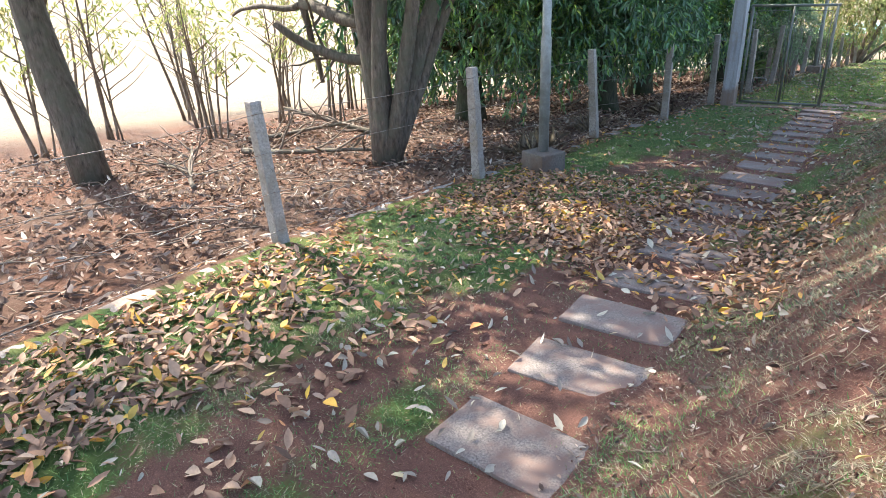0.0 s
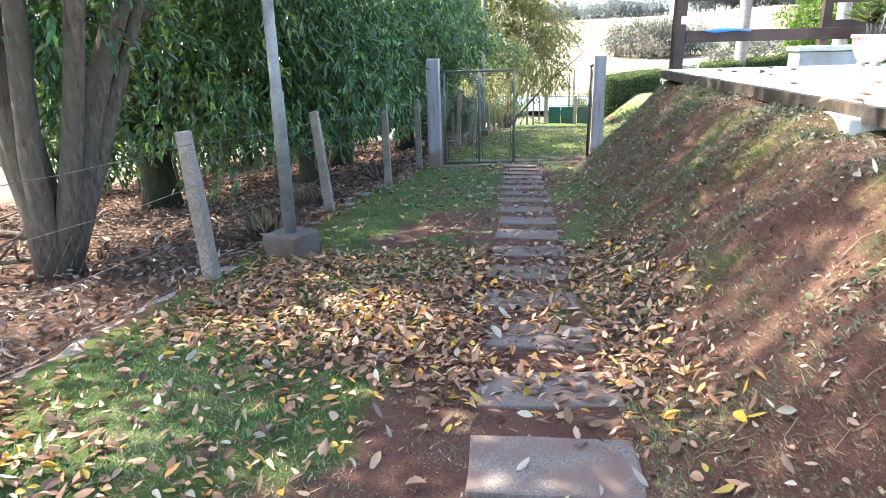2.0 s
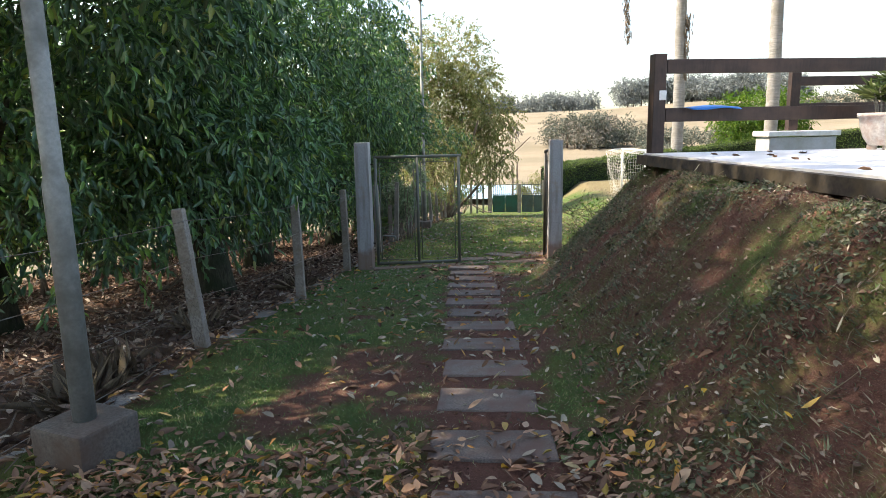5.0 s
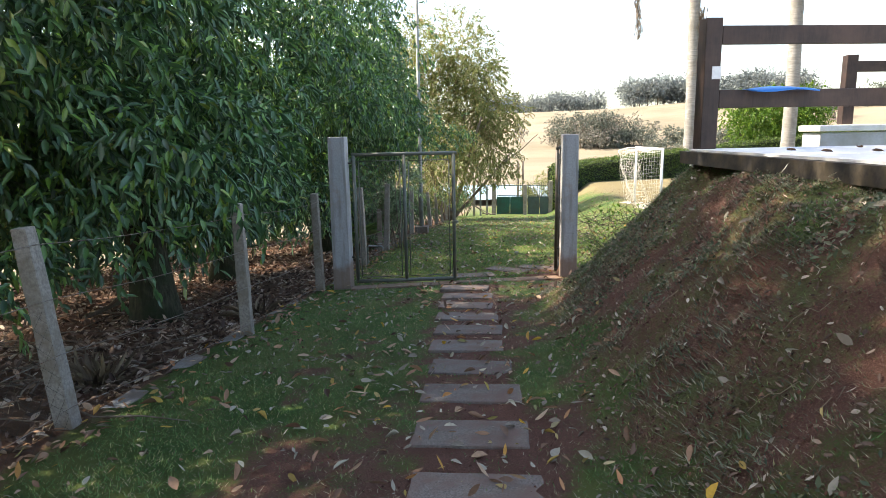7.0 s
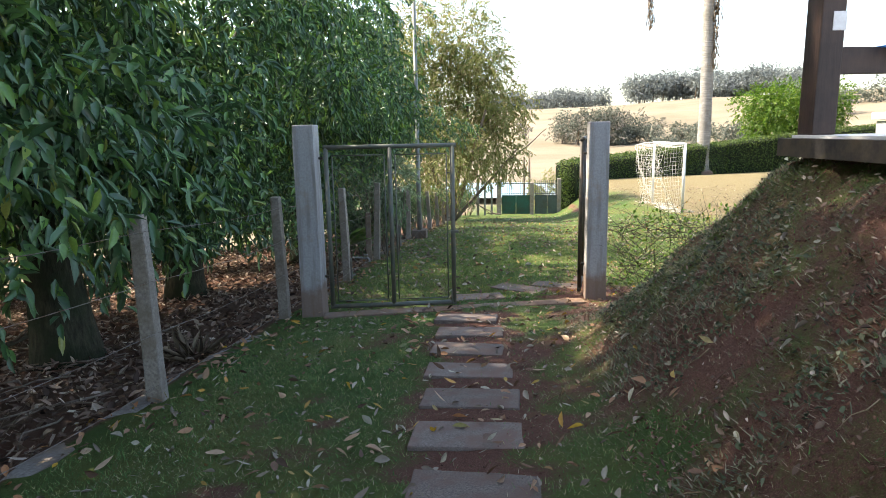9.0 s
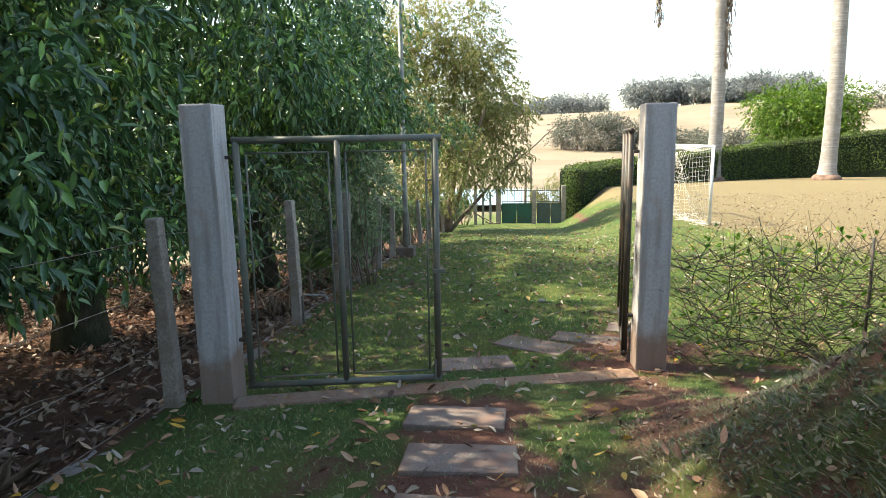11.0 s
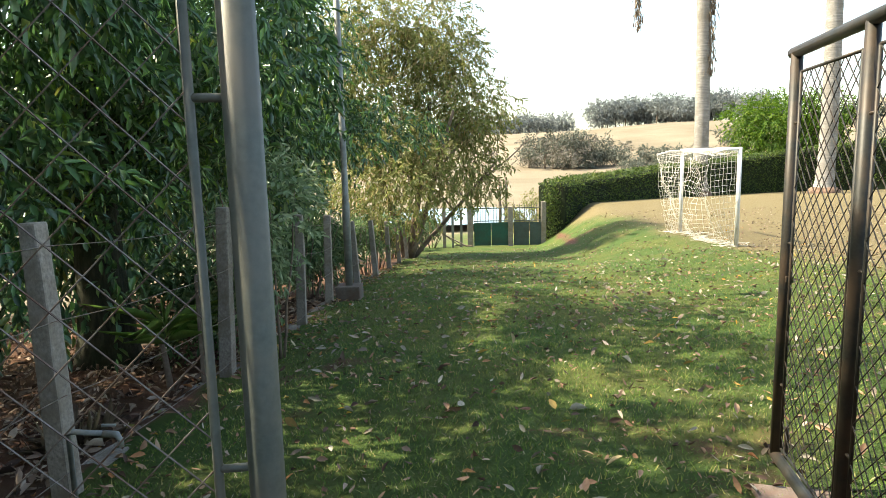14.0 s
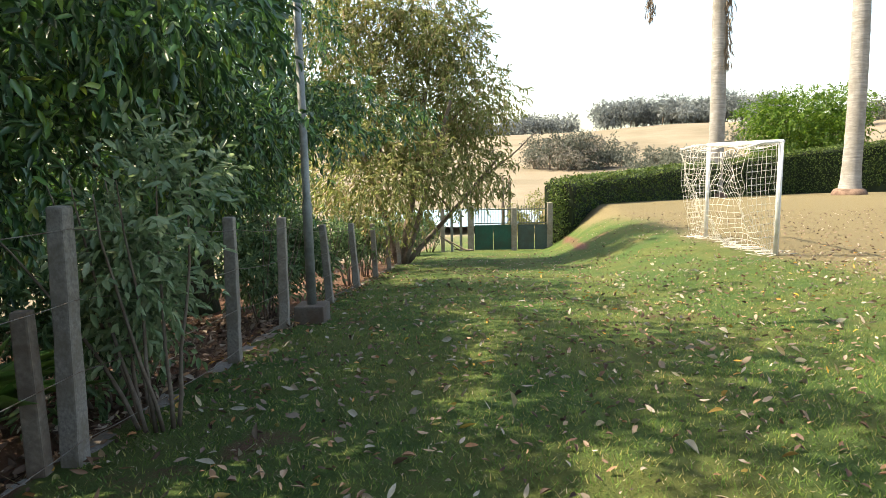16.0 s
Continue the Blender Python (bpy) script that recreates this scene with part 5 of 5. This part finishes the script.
def palm(x, y, z, tall, r, label, sheath):
    t = thing("palm_tree", (x, y, z), label, "palm tree", "palms on the upper lawn")
    pts, rr = [], []
    for i in range(40):
        h = tall * i / 39
        pts.append((0.06 * math.sin(h * 0.4), 0.0, h - 0.1))
        rr.append(r * (1 + 0.55 * math.exp(-h * 2.2) - 0.012 * h) + (0.012 if i % 2 else 0))
    child("trunk", tubes_mesh("trunk", [(pts, rr)], PALM_BARK, 18), t)
    child("root_mass", lathe("root_mass", [(r * 1.9, -0.1), (r * 1.85, 0.1), (r * 1.6, 0.25), (r * 1.3, 0.3)], surface("palm_root", (0.16, 0.10, 0.07), (0.28, 0.19, 0.14), None, 20, 3, 0.95), 22), t, "brown swollen root base")
    spines, at, al = [], [], []
    for k in range(11):
        p, a, b = frond((0, 0, tall), k * 0.571, rng.uniform(0.5, 1.0), rng.uniform(3.2, 4.0), rng.uniform(0.5, 0.8), None, k)
        spines.append((p, [0.035 - 0.003 * i for i in range(11)]))
        at += a
        al += b
    child("frond_ribs", tubes_mesh("frond_ribs", spines, PALE_BARK, 5), t)
    child("crown", leaf_mesh("crown", np.array([tuple(v) for v in at]), np.array([tuple(v) for v in al]), 0.6, 0.05, PALM_LEAF, 0.1, 0.3, simple=True), t)
    if sheath:
        n = 260
        h = rng.uniform(tall - 6.6, tall - 2.4, n)
        p = np.stack([r * 0.75 + 0.12 * rng.normal(size=n), -0.25 + 0.1 * rng.normal(size=n), h], 1)
        child("dead_frond", leaf_mesh("dead_frond", p, np.stack([0.15 * rng.normal(size=n), 0.1 * rng.normal(size=n), -np.ones(n)], 1), 0.5, 0.05, DRY_FROND, simple=True), t, "hanging dry grey frond")
        p, a, b = frond((0, 0, tall + 0.2), 3.14, 0.35, 3.4, 1.0, None, 5)
        n = 220
        u = rng.random(n)
        q = np.stack([-3.55 + 0.1 * rng.normal(size=n) - 0.25 * (1 - u), 0.1 * rng.normal(size=n), tall - 0.6 - 3.5 * u], 1)
        child("dead_frond", leaf_mesh("dead_frond", q, np.stack([0.2 * rng.normal(size=n), 0.1 * rng.normal(size=n), -np.ones(n)], 1), 0.45, 0.05, DRY_FROND, simple=True), t, "hanging dry grey frond")
    return t


palm(11.12, 50.0, floor_at(11.12, 50.0), 13.6, 0.4, "tall pale-trunked palm with dead fronds on the lawn", True)
palm(15.4, 45.0, floor_at(15.4, 45.0), 15.0, 0.39, "tall pale-trunked palm with a flared base on the lawn", False)


# ---- woods across the valley ----
def far_tree(px, r, h, w, material, label, group, n=420, trunk=0.25):
    b = (px - 784) / 1120 - 0.0536
    b = math.atan(b)
    x, y = -1.7 + r * math.sin(b), 15 + r * math.cos(b)
    z = floor_at(x, y)
    t = thing("tree", (x, y, z), label, "tree", group)
    child("trunk", tubes_mesh("trunk", [limb((0, 0, -0.5), (0.05, 0, 1), h * 0.7, h * 0.025, h * 0.01, 0.1, 5, int(px))], PALE_BARK, 6), t)
    balls = [((rng.uniform(-0.3, 0.3) * w, rng.uniform(-0.3, 0.3) * w, h * rng.uniform(trunk + 0.15, 0.85)), (w * rng.uniform(0.22, 0.36), w * 0.3, h * rng.uniform(0.12, 0.2))) for k in range(6)]
    leaf = max(0.5, 0.0036 * r)
    child("crown", crown_mesh("crown", balls, n // 2, 5, leaf, leaf * 0.6, material, 0.2, 0.15, 0.35, True), t)
    return t


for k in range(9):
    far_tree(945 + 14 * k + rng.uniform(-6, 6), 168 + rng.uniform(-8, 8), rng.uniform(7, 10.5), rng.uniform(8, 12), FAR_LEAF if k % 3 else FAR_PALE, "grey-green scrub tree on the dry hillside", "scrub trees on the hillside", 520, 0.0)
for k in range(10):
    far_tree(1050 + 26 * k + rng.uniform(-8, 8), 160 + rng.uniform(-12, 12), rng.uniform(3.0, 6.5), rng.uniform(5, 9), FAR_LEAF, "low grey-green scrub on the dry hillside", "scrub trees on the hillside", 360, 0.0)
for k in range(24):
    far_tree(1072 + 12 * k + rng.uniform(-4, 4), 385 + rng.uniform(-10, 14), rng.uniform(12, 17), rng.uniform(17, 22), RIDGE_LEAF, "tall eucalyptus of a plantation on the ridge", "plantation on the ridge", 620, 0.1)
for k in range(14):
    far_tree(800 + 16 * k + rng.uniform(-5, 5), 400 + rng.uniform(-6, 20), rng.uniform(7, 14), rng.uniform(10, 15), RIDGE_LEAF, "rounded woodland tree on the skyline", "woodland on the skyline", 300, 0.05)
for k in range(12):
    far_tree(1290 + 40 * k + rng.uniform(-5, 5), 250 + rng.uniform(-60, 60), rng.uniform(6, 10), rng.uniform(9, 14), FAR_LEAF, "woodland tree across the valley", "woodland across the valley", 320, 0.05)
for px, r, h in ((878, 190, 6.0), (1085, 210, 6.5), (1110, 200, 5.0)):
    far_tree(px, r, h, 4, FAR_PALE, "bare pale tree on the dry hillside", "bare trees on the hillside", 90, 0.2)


# ---- fallen leaves, litter and grass ----
def slope_normal(x, y):
    e = 0.05
    return unit(np.stack([(height(x - e, y) - height(x + e, y)) / (2 * e), (height(x, y - e) - height(x, y + e)) / (2 * e), np.ones_like(x)], -1))


def scatter_leaves(name, x, y, size, ratio, material, label, lift=0.012, lie=0.28, category="leaves", fine=True):
    n = len(x)
    p = np.stack([x, y, height(x, y) + lift * rng.random(n) + 0.006], -1)
    nm = slope_normal(x, y) + lie * rng.normal(size=(n, 3))
    a = rng.uniform(0, 6.283, n)
    d = np.stack([np.cos(a), np.sin(a), 0.12 * rng.normal(size=n)], -1)
    d = d - nm * np.sum(d * nm, 1, keepdims=True) / np.sum(nm * nm, 1, keepdims=True)
    L = size * rng.uniform(0.35, 1.3, n) ** 0.8
    me = leaf_mesh(name, p, d, L, L * ratio * rng.uniform(0.55, 1.3, n), material, rng.uniform(-0.15, 0.6, (n, 1)), rng.uniform(-0.4, 0.5, (n, 1)), unit(nm), False, fine)
    return tagged(new(name, me), label, category, kind="stuff")


def sample(n, x0, x1, y0, y1, density):
    x, y = rng.uniform(x0, x1, n), rng.uniform(y0, y1, n)
    k = rng.random(n) < density(x, y)
    return x[k], y[k]


def pile(x, y):
    a = step(3.0, 3.9, y + 0.35 * (x + 1.5)) * (1 - step(5.7, 6.5, y - 0.15 * (x + 3))) * step(-3.95, -3.6, x) * (1 - step(-1.2, -0.35, x))
    b = 0.65 * step(-3.95, -3.7, x) * (1 - step(-2.8, -2.25, x + 0.12 * y)) * (1 - step(2.6, 3.6, y))
    c = 0.16 * step(-3.95, -3.7, x) * (1 - step(-2.3, -1.6, x)) * (1 - step(4, 5, y))
    return np.maximum(np.maximum(a, b), c) * (0.35 + 0.9 * sway(x, y, 0.45, 21))


x, y = sample(40000, -3.95, -0.3, -0.5, 7.0, lambda x, y: pile(x, y) * (1 - 0.6 * (np.abs(x - path_middle(y)) < 0.3)))
scatter_leaves("fallen_leaves", x, y, np.where(y < 2.6, 0.09, 0.069), 0.44, FALLEN, "drift of curled tan and yellow fallen leaves on the grass", 0.035, 0.36)
x, y = sample(4800, -3.9, 0.9, -0.5, 14.0, lambda x, y: (0.2 + 0.6 * sway(x, y, 0.8, 33)) * (1 - 0.72 * step(-1.1, -0.8, x)))
scatter_leaves("scattered_leaves", x, y, 0.075, 0.38, PALE_FALLEN, "scattered pale dry leaves on grass and bank", 0.03, 0.4)
x, y = sample(9500, -3.9, 8.0, 14.0, 30.0, lambda x, y: (0.2 + 0.6 * sway(x, y, 1.1, 34)) * (1 - 0.6 * step(20, 28, y)))
scatter_leaves("lawn_leaves", x, y, 0.066, 0.42, FALLEN, "scattered tan and yellow dry leaves on the lawn", 0.04, 0.4)
x, y = sample(50000, -12.0, -4.1, -1.0, 24.0, lambda x, y: (0.45 + 0.55 * sway(x, y, 0.6, 35)) * np.clip(1.15 - 0.09 * (-4 - x), 0.25, 1))
scatter_leaves("leaf_litter", x, y, 0.095, 0.4, LITTER_LEAF, "thick brown leaf litter under the trees", 0.06, 0.6, fine=False)

x, y = sample(1500, -3.8, -0.7, 5.8, 14.0, lambda x, y: 0.15 + 0.5 * sway(x, y, 0.7, 36))
scatter_leaves("lone_leaves", x, y, 0.092, 0.36, FALLEN, "single curled dry leaves on the grass beside the path", 0.05, 0.55)
x, y = sample(3600, -3.8, 6.0, 14.0, 27.0, lambda x, y: 0.15 + 0.5 * sway(x, y, 0.9, 37))
scatter_leaves("lawn_dead_leaves", x, y, 0.095, 0.4, PALE_FALLEN, "single curled pale leaves on the lawn", 0.05, 0.55)


def blades(name, x, y, tall, wide, material, label, flat=0.7):
    n = len(x)
    p = np.stack([x, y, height(x, y) - 0.004], -1)
    a = rng.uniform(0, 6.283, n)
    d = np.stack([np.cos(a) * flat, np.sin(a) * flat, np.ones(n)], -1) + 0.25 * rng.normal(size=(n, 3))
    L = (tall * rng.uniform(0.5, 1.3, n))[:, None]
    s = np.stack([-np.sin(a), np.cos(a), 0 * a], -1) * wide / 2
    v = np.stack([p - s, p + s, p + unit(d) * L], 1).reshape(-1, 3)
    return tagged(new(name, quick_mesh(name, v, np.arange(3 * n).reshape(-1, 3), material)), label, "grass", kind="stuff")


x, y = sample(260000, -3.9, 1.2, 0.0, 14.2, lambda x, y: np.clip(cover(x, y)[:, 0] * 1.5 - 0.35, 0.03, 1))
blades("grass", x, y, 0.034, 0.006, GRASS, "short patchy worn grass beside the path", 1.2)
x, y = sample(200000, -3.9, 5.0, 14.2, 26.0, lambda x, y: np.clip(cover(x, y)[:, 0] * 1.3 - 0.2, 0, 1) * (1.3 - step(15, 26, y)))
blades("lawn_grass", x, y, 0.042, 0.008, LAWN, "short green lawn beyond the gate", 1.0)
x, y = sample(130000, -1.05, 1.0, -0.5, 13.0, lambda x, y: 0.25 + 0.75 * sway(x, y, 0.5, 41))
blades("dry_grass", x, y, 0.034, 0.0055, DRY_STRAW, "dry matted grass stems on the earth bank", 3.0)
x, y = sample(7000, -9.0, -4.1, 0.0, 22.0, lambda x, y: step(0.45, 0.8, sway(x, y, 0.7, 43)))
blades("dry_stalks", x, y, 0.22, 0.006, DRY_STRAW, "dry stalks in the leaf litter", 1.6)
x, y = sample(17000, -0.8, 0.75, 3.5, 12.7, lambda x, y: step(0.56, 0.76, sway(x, y, 0.55, 45)))
scatter_leaves("ground_cover", x, y, 0.034, 0.5, BANK_WEED, "small creeping green plants on the bank", 0.03, 0.6, "ground cover")
ls = []
for k in range(240):
    x, y = rng.uniform(-10, -4.2), rng.uniform(0.3, 14)
    a = rng.uniform(0, 6.28)
    L = rng.uniform(0.3, 1.1)
    pts = [(x + L * t * math.cos(a) + 0.05 * math.sin(9 * t + k), y + L * t * math.sin(a) + 0.05 * math.cos(7 * t + k), 0) for t in np.linspace(0, 1, 5)]
    ls.append(([(p[0], p[1], floor_at(p[0], p[1]) + 0.03 + 0.04 * math.sin(3.14 * i / 4)) for i, p in enumerate(pts)], [0.008, 0.008, 0.006, 0.005, 0.003]))
tagged(new("fallen_twigs", tubes_mesh("fallen_twigs", ls, PALE_BARK, 5)), "dry twigs lying in the leaf litter", "twigs", kind="stuff")


# soil crumbs and clods on the bank and along the path
def crumbs(name, x, y, size, material, label):
    n = len(x)
    tet = np.array([[1, 0, -0.3], [-0.5, 0.85, -0.3], [-0.5, -0.85, -0.3], [0.1, 0.05, 0.75], [0.55, 0.5, 0.3]])
    p = np.stack([x, y, height(x, y)], -1)
    s = size * rng.uniform(0.4, 1.3, n) ** 1.5
    a = rng.uniform(0, 6.283, n)
    v = tet[None] * s[:, None, None] * rng.uniform(0.7, 1.3, (n, 5, 1))
    c, d = np.cos(a)[:, None], np.sin(a)[:, None]
    v = np.stack([v[..., 0] * c - v[..., 1] * d, v[..., 0] * d + v[..., 1] * c, v[..., 2]], -1) + p[:, None]
    f = np.array([[0, 4, 3], [0, 1, 4], [1, 3, 4], [1, 2, 3], [2, 0, 3]])
    faces = (f[None] + (np.arange(n) * 5)[:, None, None]).reshape(-1, 3)
    return tagged(new(name, quick_mesh(name, v.reshape(-1, 3), faces, material)), label, "soil", kind="stuff")


CLOD = leafy("soil_crumb", [(0, (0.06, 0.03, 0.022)), (0.6, (0.14, 0.07, 0.05)), (1.0, (0.24, 0.14, 0.10))], 0.95, 0, 0.1)
x, y = sample(30000, -1.0, 0.8, -0.5, 13.4, lambda x, y: 0.15 + 0.85 * sway(x, y, 0.4, 51))
crumbs("soil_crumbs", x, y, 0.009, CLOD, "crumbs of red soil on the bank")
x, y = sample(9000, -3.0, -0.9, 0.3, 14.0, lambda x, y: 1 - np.clip(cover(x, y)[:, 0] * 1.6, 0, 1))
crumbs("path_crumbs", x, y, 0.008, CLOD, "crumbs of red soil along the path")
ls = []
for k in range(420):
    x, y = rng.uniform(-0.85, 0.75), rng.uniform(0.2, 6.5) if k % 3 else rng.uniform(6.5, 12.5)
    a = rng.normal() * 0.7 + (3.14 if k % 2 else 0)
    L = rng.uniform(0.04, 0.17)
    pts = [(x + L * t * math.cos(a) + 0.012 * math.sin(9 * t + k), y + L * t * math.sin(a) + 0.012 * math.cos(7 * t + k)) for t in np.linspace(0, 1, 5)]
    ls.append(([(p[0], p[1], floor_at(*p) + 0.008 + 0.012 * math.sin(3.14 * i / 4)) for i, p in enumerate(pts)], [0.0022, 0.002, 0.0018, 0.0015, 0.001]))
tagged(new("dry_roots", tubes_mesh("dry_roots", ls, DRY_STRAW, 4)), "dry stems and roots trailing down the bank", "roots", kind="stuff")
x, y = sample(2600, FENCE - 0.25, FENCE + 0.25, -0.5, 30, lambda x, y: 0.2 + 0.8 * sway(x, y, 0.5, 53))
scatter_leaves("kerb_leaves", x, y, 0.08, 0.4, FALLEN, "dry leaves gathered along the kerb", 0.03, 0.4)

x, y = sample(90000, -3.6, -0.2, 0.0, 14.0, lambda x, y: (0.25 + 0.75 * sway(x, y, 0.35, 61)) * (1 - 0.8 * np.exp(-((x + 2.15 - 0.12 * (y - 1)) / 0.2) ** 2) * (1 - step(3, 4.4, y))) * (1 - 0.85 * (np.abs(x - path_middle(y)) < 0.3)))
blades("worn_turf", x, y, 0.036, 0.005, TURF, "short dead grass trodden into the soil", 2.2)
x, y = sample(60000, -1.05, 0.9, -0.5, 13.0, lambda x, y: step(0.25, 0.8, sway(x, y, 0.5, 63)))
blades("bank_grass", x, y, 0.03, 0.0055, BANK_WEED, "thin green grass on the bank", 1.6)

x, y = sample(70000, -3.3, 0.2, 0.9, 3.8, lambda x, y: step(0.3, 0.75, sway(x, y, 0.3, 62)) * (1 - 0.9 * np.exp(-((x + 2.15 - 0.12 * (y - 1)) / 0.2) ** 2)) * (1 - 0.93 * (np.abs(x - path_middle(y)) < 0.32)))
blades("dry_thatch", x, y, 0.03, 0.0045, TURF, "short dry thatch on the soil round the first slabs", 2.6)
x, y = sample(60000, -3.3, -0.5, 0.9, 3.8, lambda x, y: np.maximum(step(0.35, 0.8, sway(x, y, 0.4, 64)), np.exp(-((x + 1.8) / 0.25) ** 2 - ((y - 1.7) / 0.45) ** 2)) * (1 - 0.9 * np.exp(-((x + 2.15 - 0.12 * (y - 1)) / 0.22) ** 2)) * (1 - 0.95 * (np.abs(x - path_middle(y)) < 0.32)))
blades("near_grass", x, y, 0.03, 0.006, GRASS, "short dark green grass round the first slabs", 1.5)
ls = []
for k in range(170):
    x, y = rng.uniform(-0.4, 0.5), rng.uniform(0.6, 2.6)
    a = rng.normal() * 0.35 + 0.25 + (3.14 if k % 2 else 0)
    L = rng.uniform(0.07, 0.2)
    pts = [(x + L * t * math.cos(a) + 0.012 * math.sin(11 * t + k), y + L * t * math.sin(a) + 0.02 * math.cos(8 * t + k)) for t in np.linspace(0, 1, 8)]
    ls.append(([(p[0], p[1], floor_at(*p) + 0.006 + 0.01 * abs(math.sin(5 * i + k))) for i, p in enumerate(pts)], [0.002, 0.002, 0.0019, 0.0018, 0.0016, 0.0014, 0.0012, 0.001]))
tagged(new("grass_runners", tubes_mesh("grass_runners", ls, DRY_STRAW, 4)), "dry wavy grass runners matted on the bank", "roots", kind="stuff")

x, y = sample(70000, -0.95, 0.95, 1.0, 13.0, lambda x, y: step(0.42, 0.72, sway(x, y, 0.45, 71)) * (0.35 + 0.65 * step(4, 7, y)))
blades("creeping_weeds", x, y, 0.06, 0.011, BANK_WEED, "creeping grey-green weeds and dead stems on the bank", 2.2)
x, y = sample(60000, -3.8, 6.0, 14.5, 27.0, lambda x, y: (0.2 + 0.8 * sway(x, y, 0.6, 73)) * (1.25 - step(15, 27, y)))
blades("lawn_thatch", x, y, 0.036, 0.008, TURF, "dead straw-coloured blades in the lawn", 1.8)


def tuft(x, y, n, tall, material, label):
    z = floor_at(x, y)
    a, r = rng.uniform(0, 6.283, n), np.abs(rng.normal(size=n)) * 0.1
    d = np.stack([np.cos(a) * 0.8, np.sin(a) * 0.8, rng.uniform(0.3, 1.2, n)], -1)
    p = np.stack([r * np.cos(a), r * np.sin(a), np.zeros(n)], -1)
    ob = new("grass_tuft", leaf_mesh("grass_tuft", p, d, tall * rng.uniform(0.4, 1.1, n), 0.008, material, 0.2, 0.5))
    ob.location = (x, y, z)
    return tagged(ob, label, "grass tuft", "dry tufts along the fence")


for x, y, n, h in ((-4.35, 7.2, 140, 0.36), (-4.6, 7.9, 110, 0.3), (-4.7, 9.6, 90, 0.28), (-4.4, 12.2, 80, 0.3), (-4.5, 17.0, 90, 0.32)):
    tuft(x, y, n, h, DRY_STRAW, "dry straw-coloured grass tuft beside the fence")
n = 70
p = np.stack([rng.uniform(0.5, 6, n), rng.uniform(4, 11, n), np.full(n, DECK_Z + 0.008)], -1)
tagged(new("terrace_leaves", leaf_mesh("terrace_leaves", p, np.stack([rng.normal(size=n), rng.normal(size=n), 0 * p[:, 0]], -1), 0.1, 0.045, FALLEN, 0.3, 0.2, np.tile([0, 0, 1.0], (n, 1)))), "few dry leaves on the pale terrace", "leaves", kind="stuff")
x, y = sample(9000, -1.0, 0.75, -0.5, 13.2, lambda x, y: 0.2 + 0.8 * sway(x, y, 0.45, 65))
scatter_leaves("bank_litter", x, y, 0.038, 0.42, LITTER_LEAF, "small brown leaf scraps on the earth bank", 0.015, 0.5, fine=False)
x, y = sample(20000, -3.9, 14.0, 14.0, 36.0, lambda x, y: 0.2 + 0.6 * sway(x, y, 0.7, 67))
scatter_leaves("lawn_litter", x, y, 0.062, 0.45, LITTER_LEAF, "small brown leaf scraps on the lawn", 0.03, 0.5, fine=False)


# ---- fallen boughs and a strap-leaved plant behind the fence ----
def fallen_bough(x, y, turn, length, radius, seed):
    t = thing("fallen_branch", (x, y, floor_at(x, y)), "dead crooked branch lying on the leaf litter", "branch", "dead branches on the litter", turn=turn)
    main, rr = limb((0, 0, 0.05), (1, 0, 0.08), length, radius, radius * 0.35, 0.3, 10, seed)
    main = [Vector((p.x, p.y, max(0.04, 0.05 + 0.6 * p.z))) for p in main]
    child("bough", tubes_mesh("bough", [(main, rr)], BARK, 8), t)
    for k in range(9):
        p = main[2 + k % 8]
        a = k * 2.4 + seed
        twig = limb(p, (0.6 + 0.4 * math.cos(a), math.sin(a), 0.35 + 0.25 * math.sin(3 * a)), length * rng.uniform(0.2, 0.4), radius * 0.4, 0.006, 0.45, 7, seed * 3 + k)
        child("side_branch", tubes_mesh("side_branch", [twig], PALE_BARK, 6), t)


for k, (x, y, turn, length, radius) in enumerate(((-8.6, 5.6, 8, 2.6, 0.05), (-7.4, 7.6, 200, 2.2, 0.06), (-9.6, 6.4, 30, 2.4, 0.045), (-6.6, 3.6, 160, 1.5, 0.03), (-8.9, 4.4, -20, 1.8, 0.03), (-6.9, 12.6, 70, 1.6, 0.035))):
    fallen_bough(x, y, turn, length, radius, 120 + 7 * k)

n = 28
a = rng.uniform(0, 6.283, n)
d = np.stack([np.cos(a), np.sin(a), rng.uniform(0.6, 1.9, n)], -1)
px, py = -4.45, 18.2
strap = thing("strap_leaf_plant", (px, py, floor_at(px, py)), "arching strap-leaved green plant behind the wire fence", "plant")
child("stem", tubes_mesh("stem", [limb((0, 0, -0.05), (0.02, 0, 1), 0.6, 0.03, 0.02, 0.1, 5, 5)], PALE_BARK, 8), strap)
p = np.stack([0.02 * np.cos(a), 0.02 * np.sin(a), rng.uniform(0.4, 0.6, n)], -1)
child("foliage", leaf_mesh("foliage", p, d, rng.uniform(0.3, 0.62, n), 0.026, LIME_LEAF, 0.25, 0.6, np.tile([0, 0, 1.0], (n, 1)), False, True), strap)
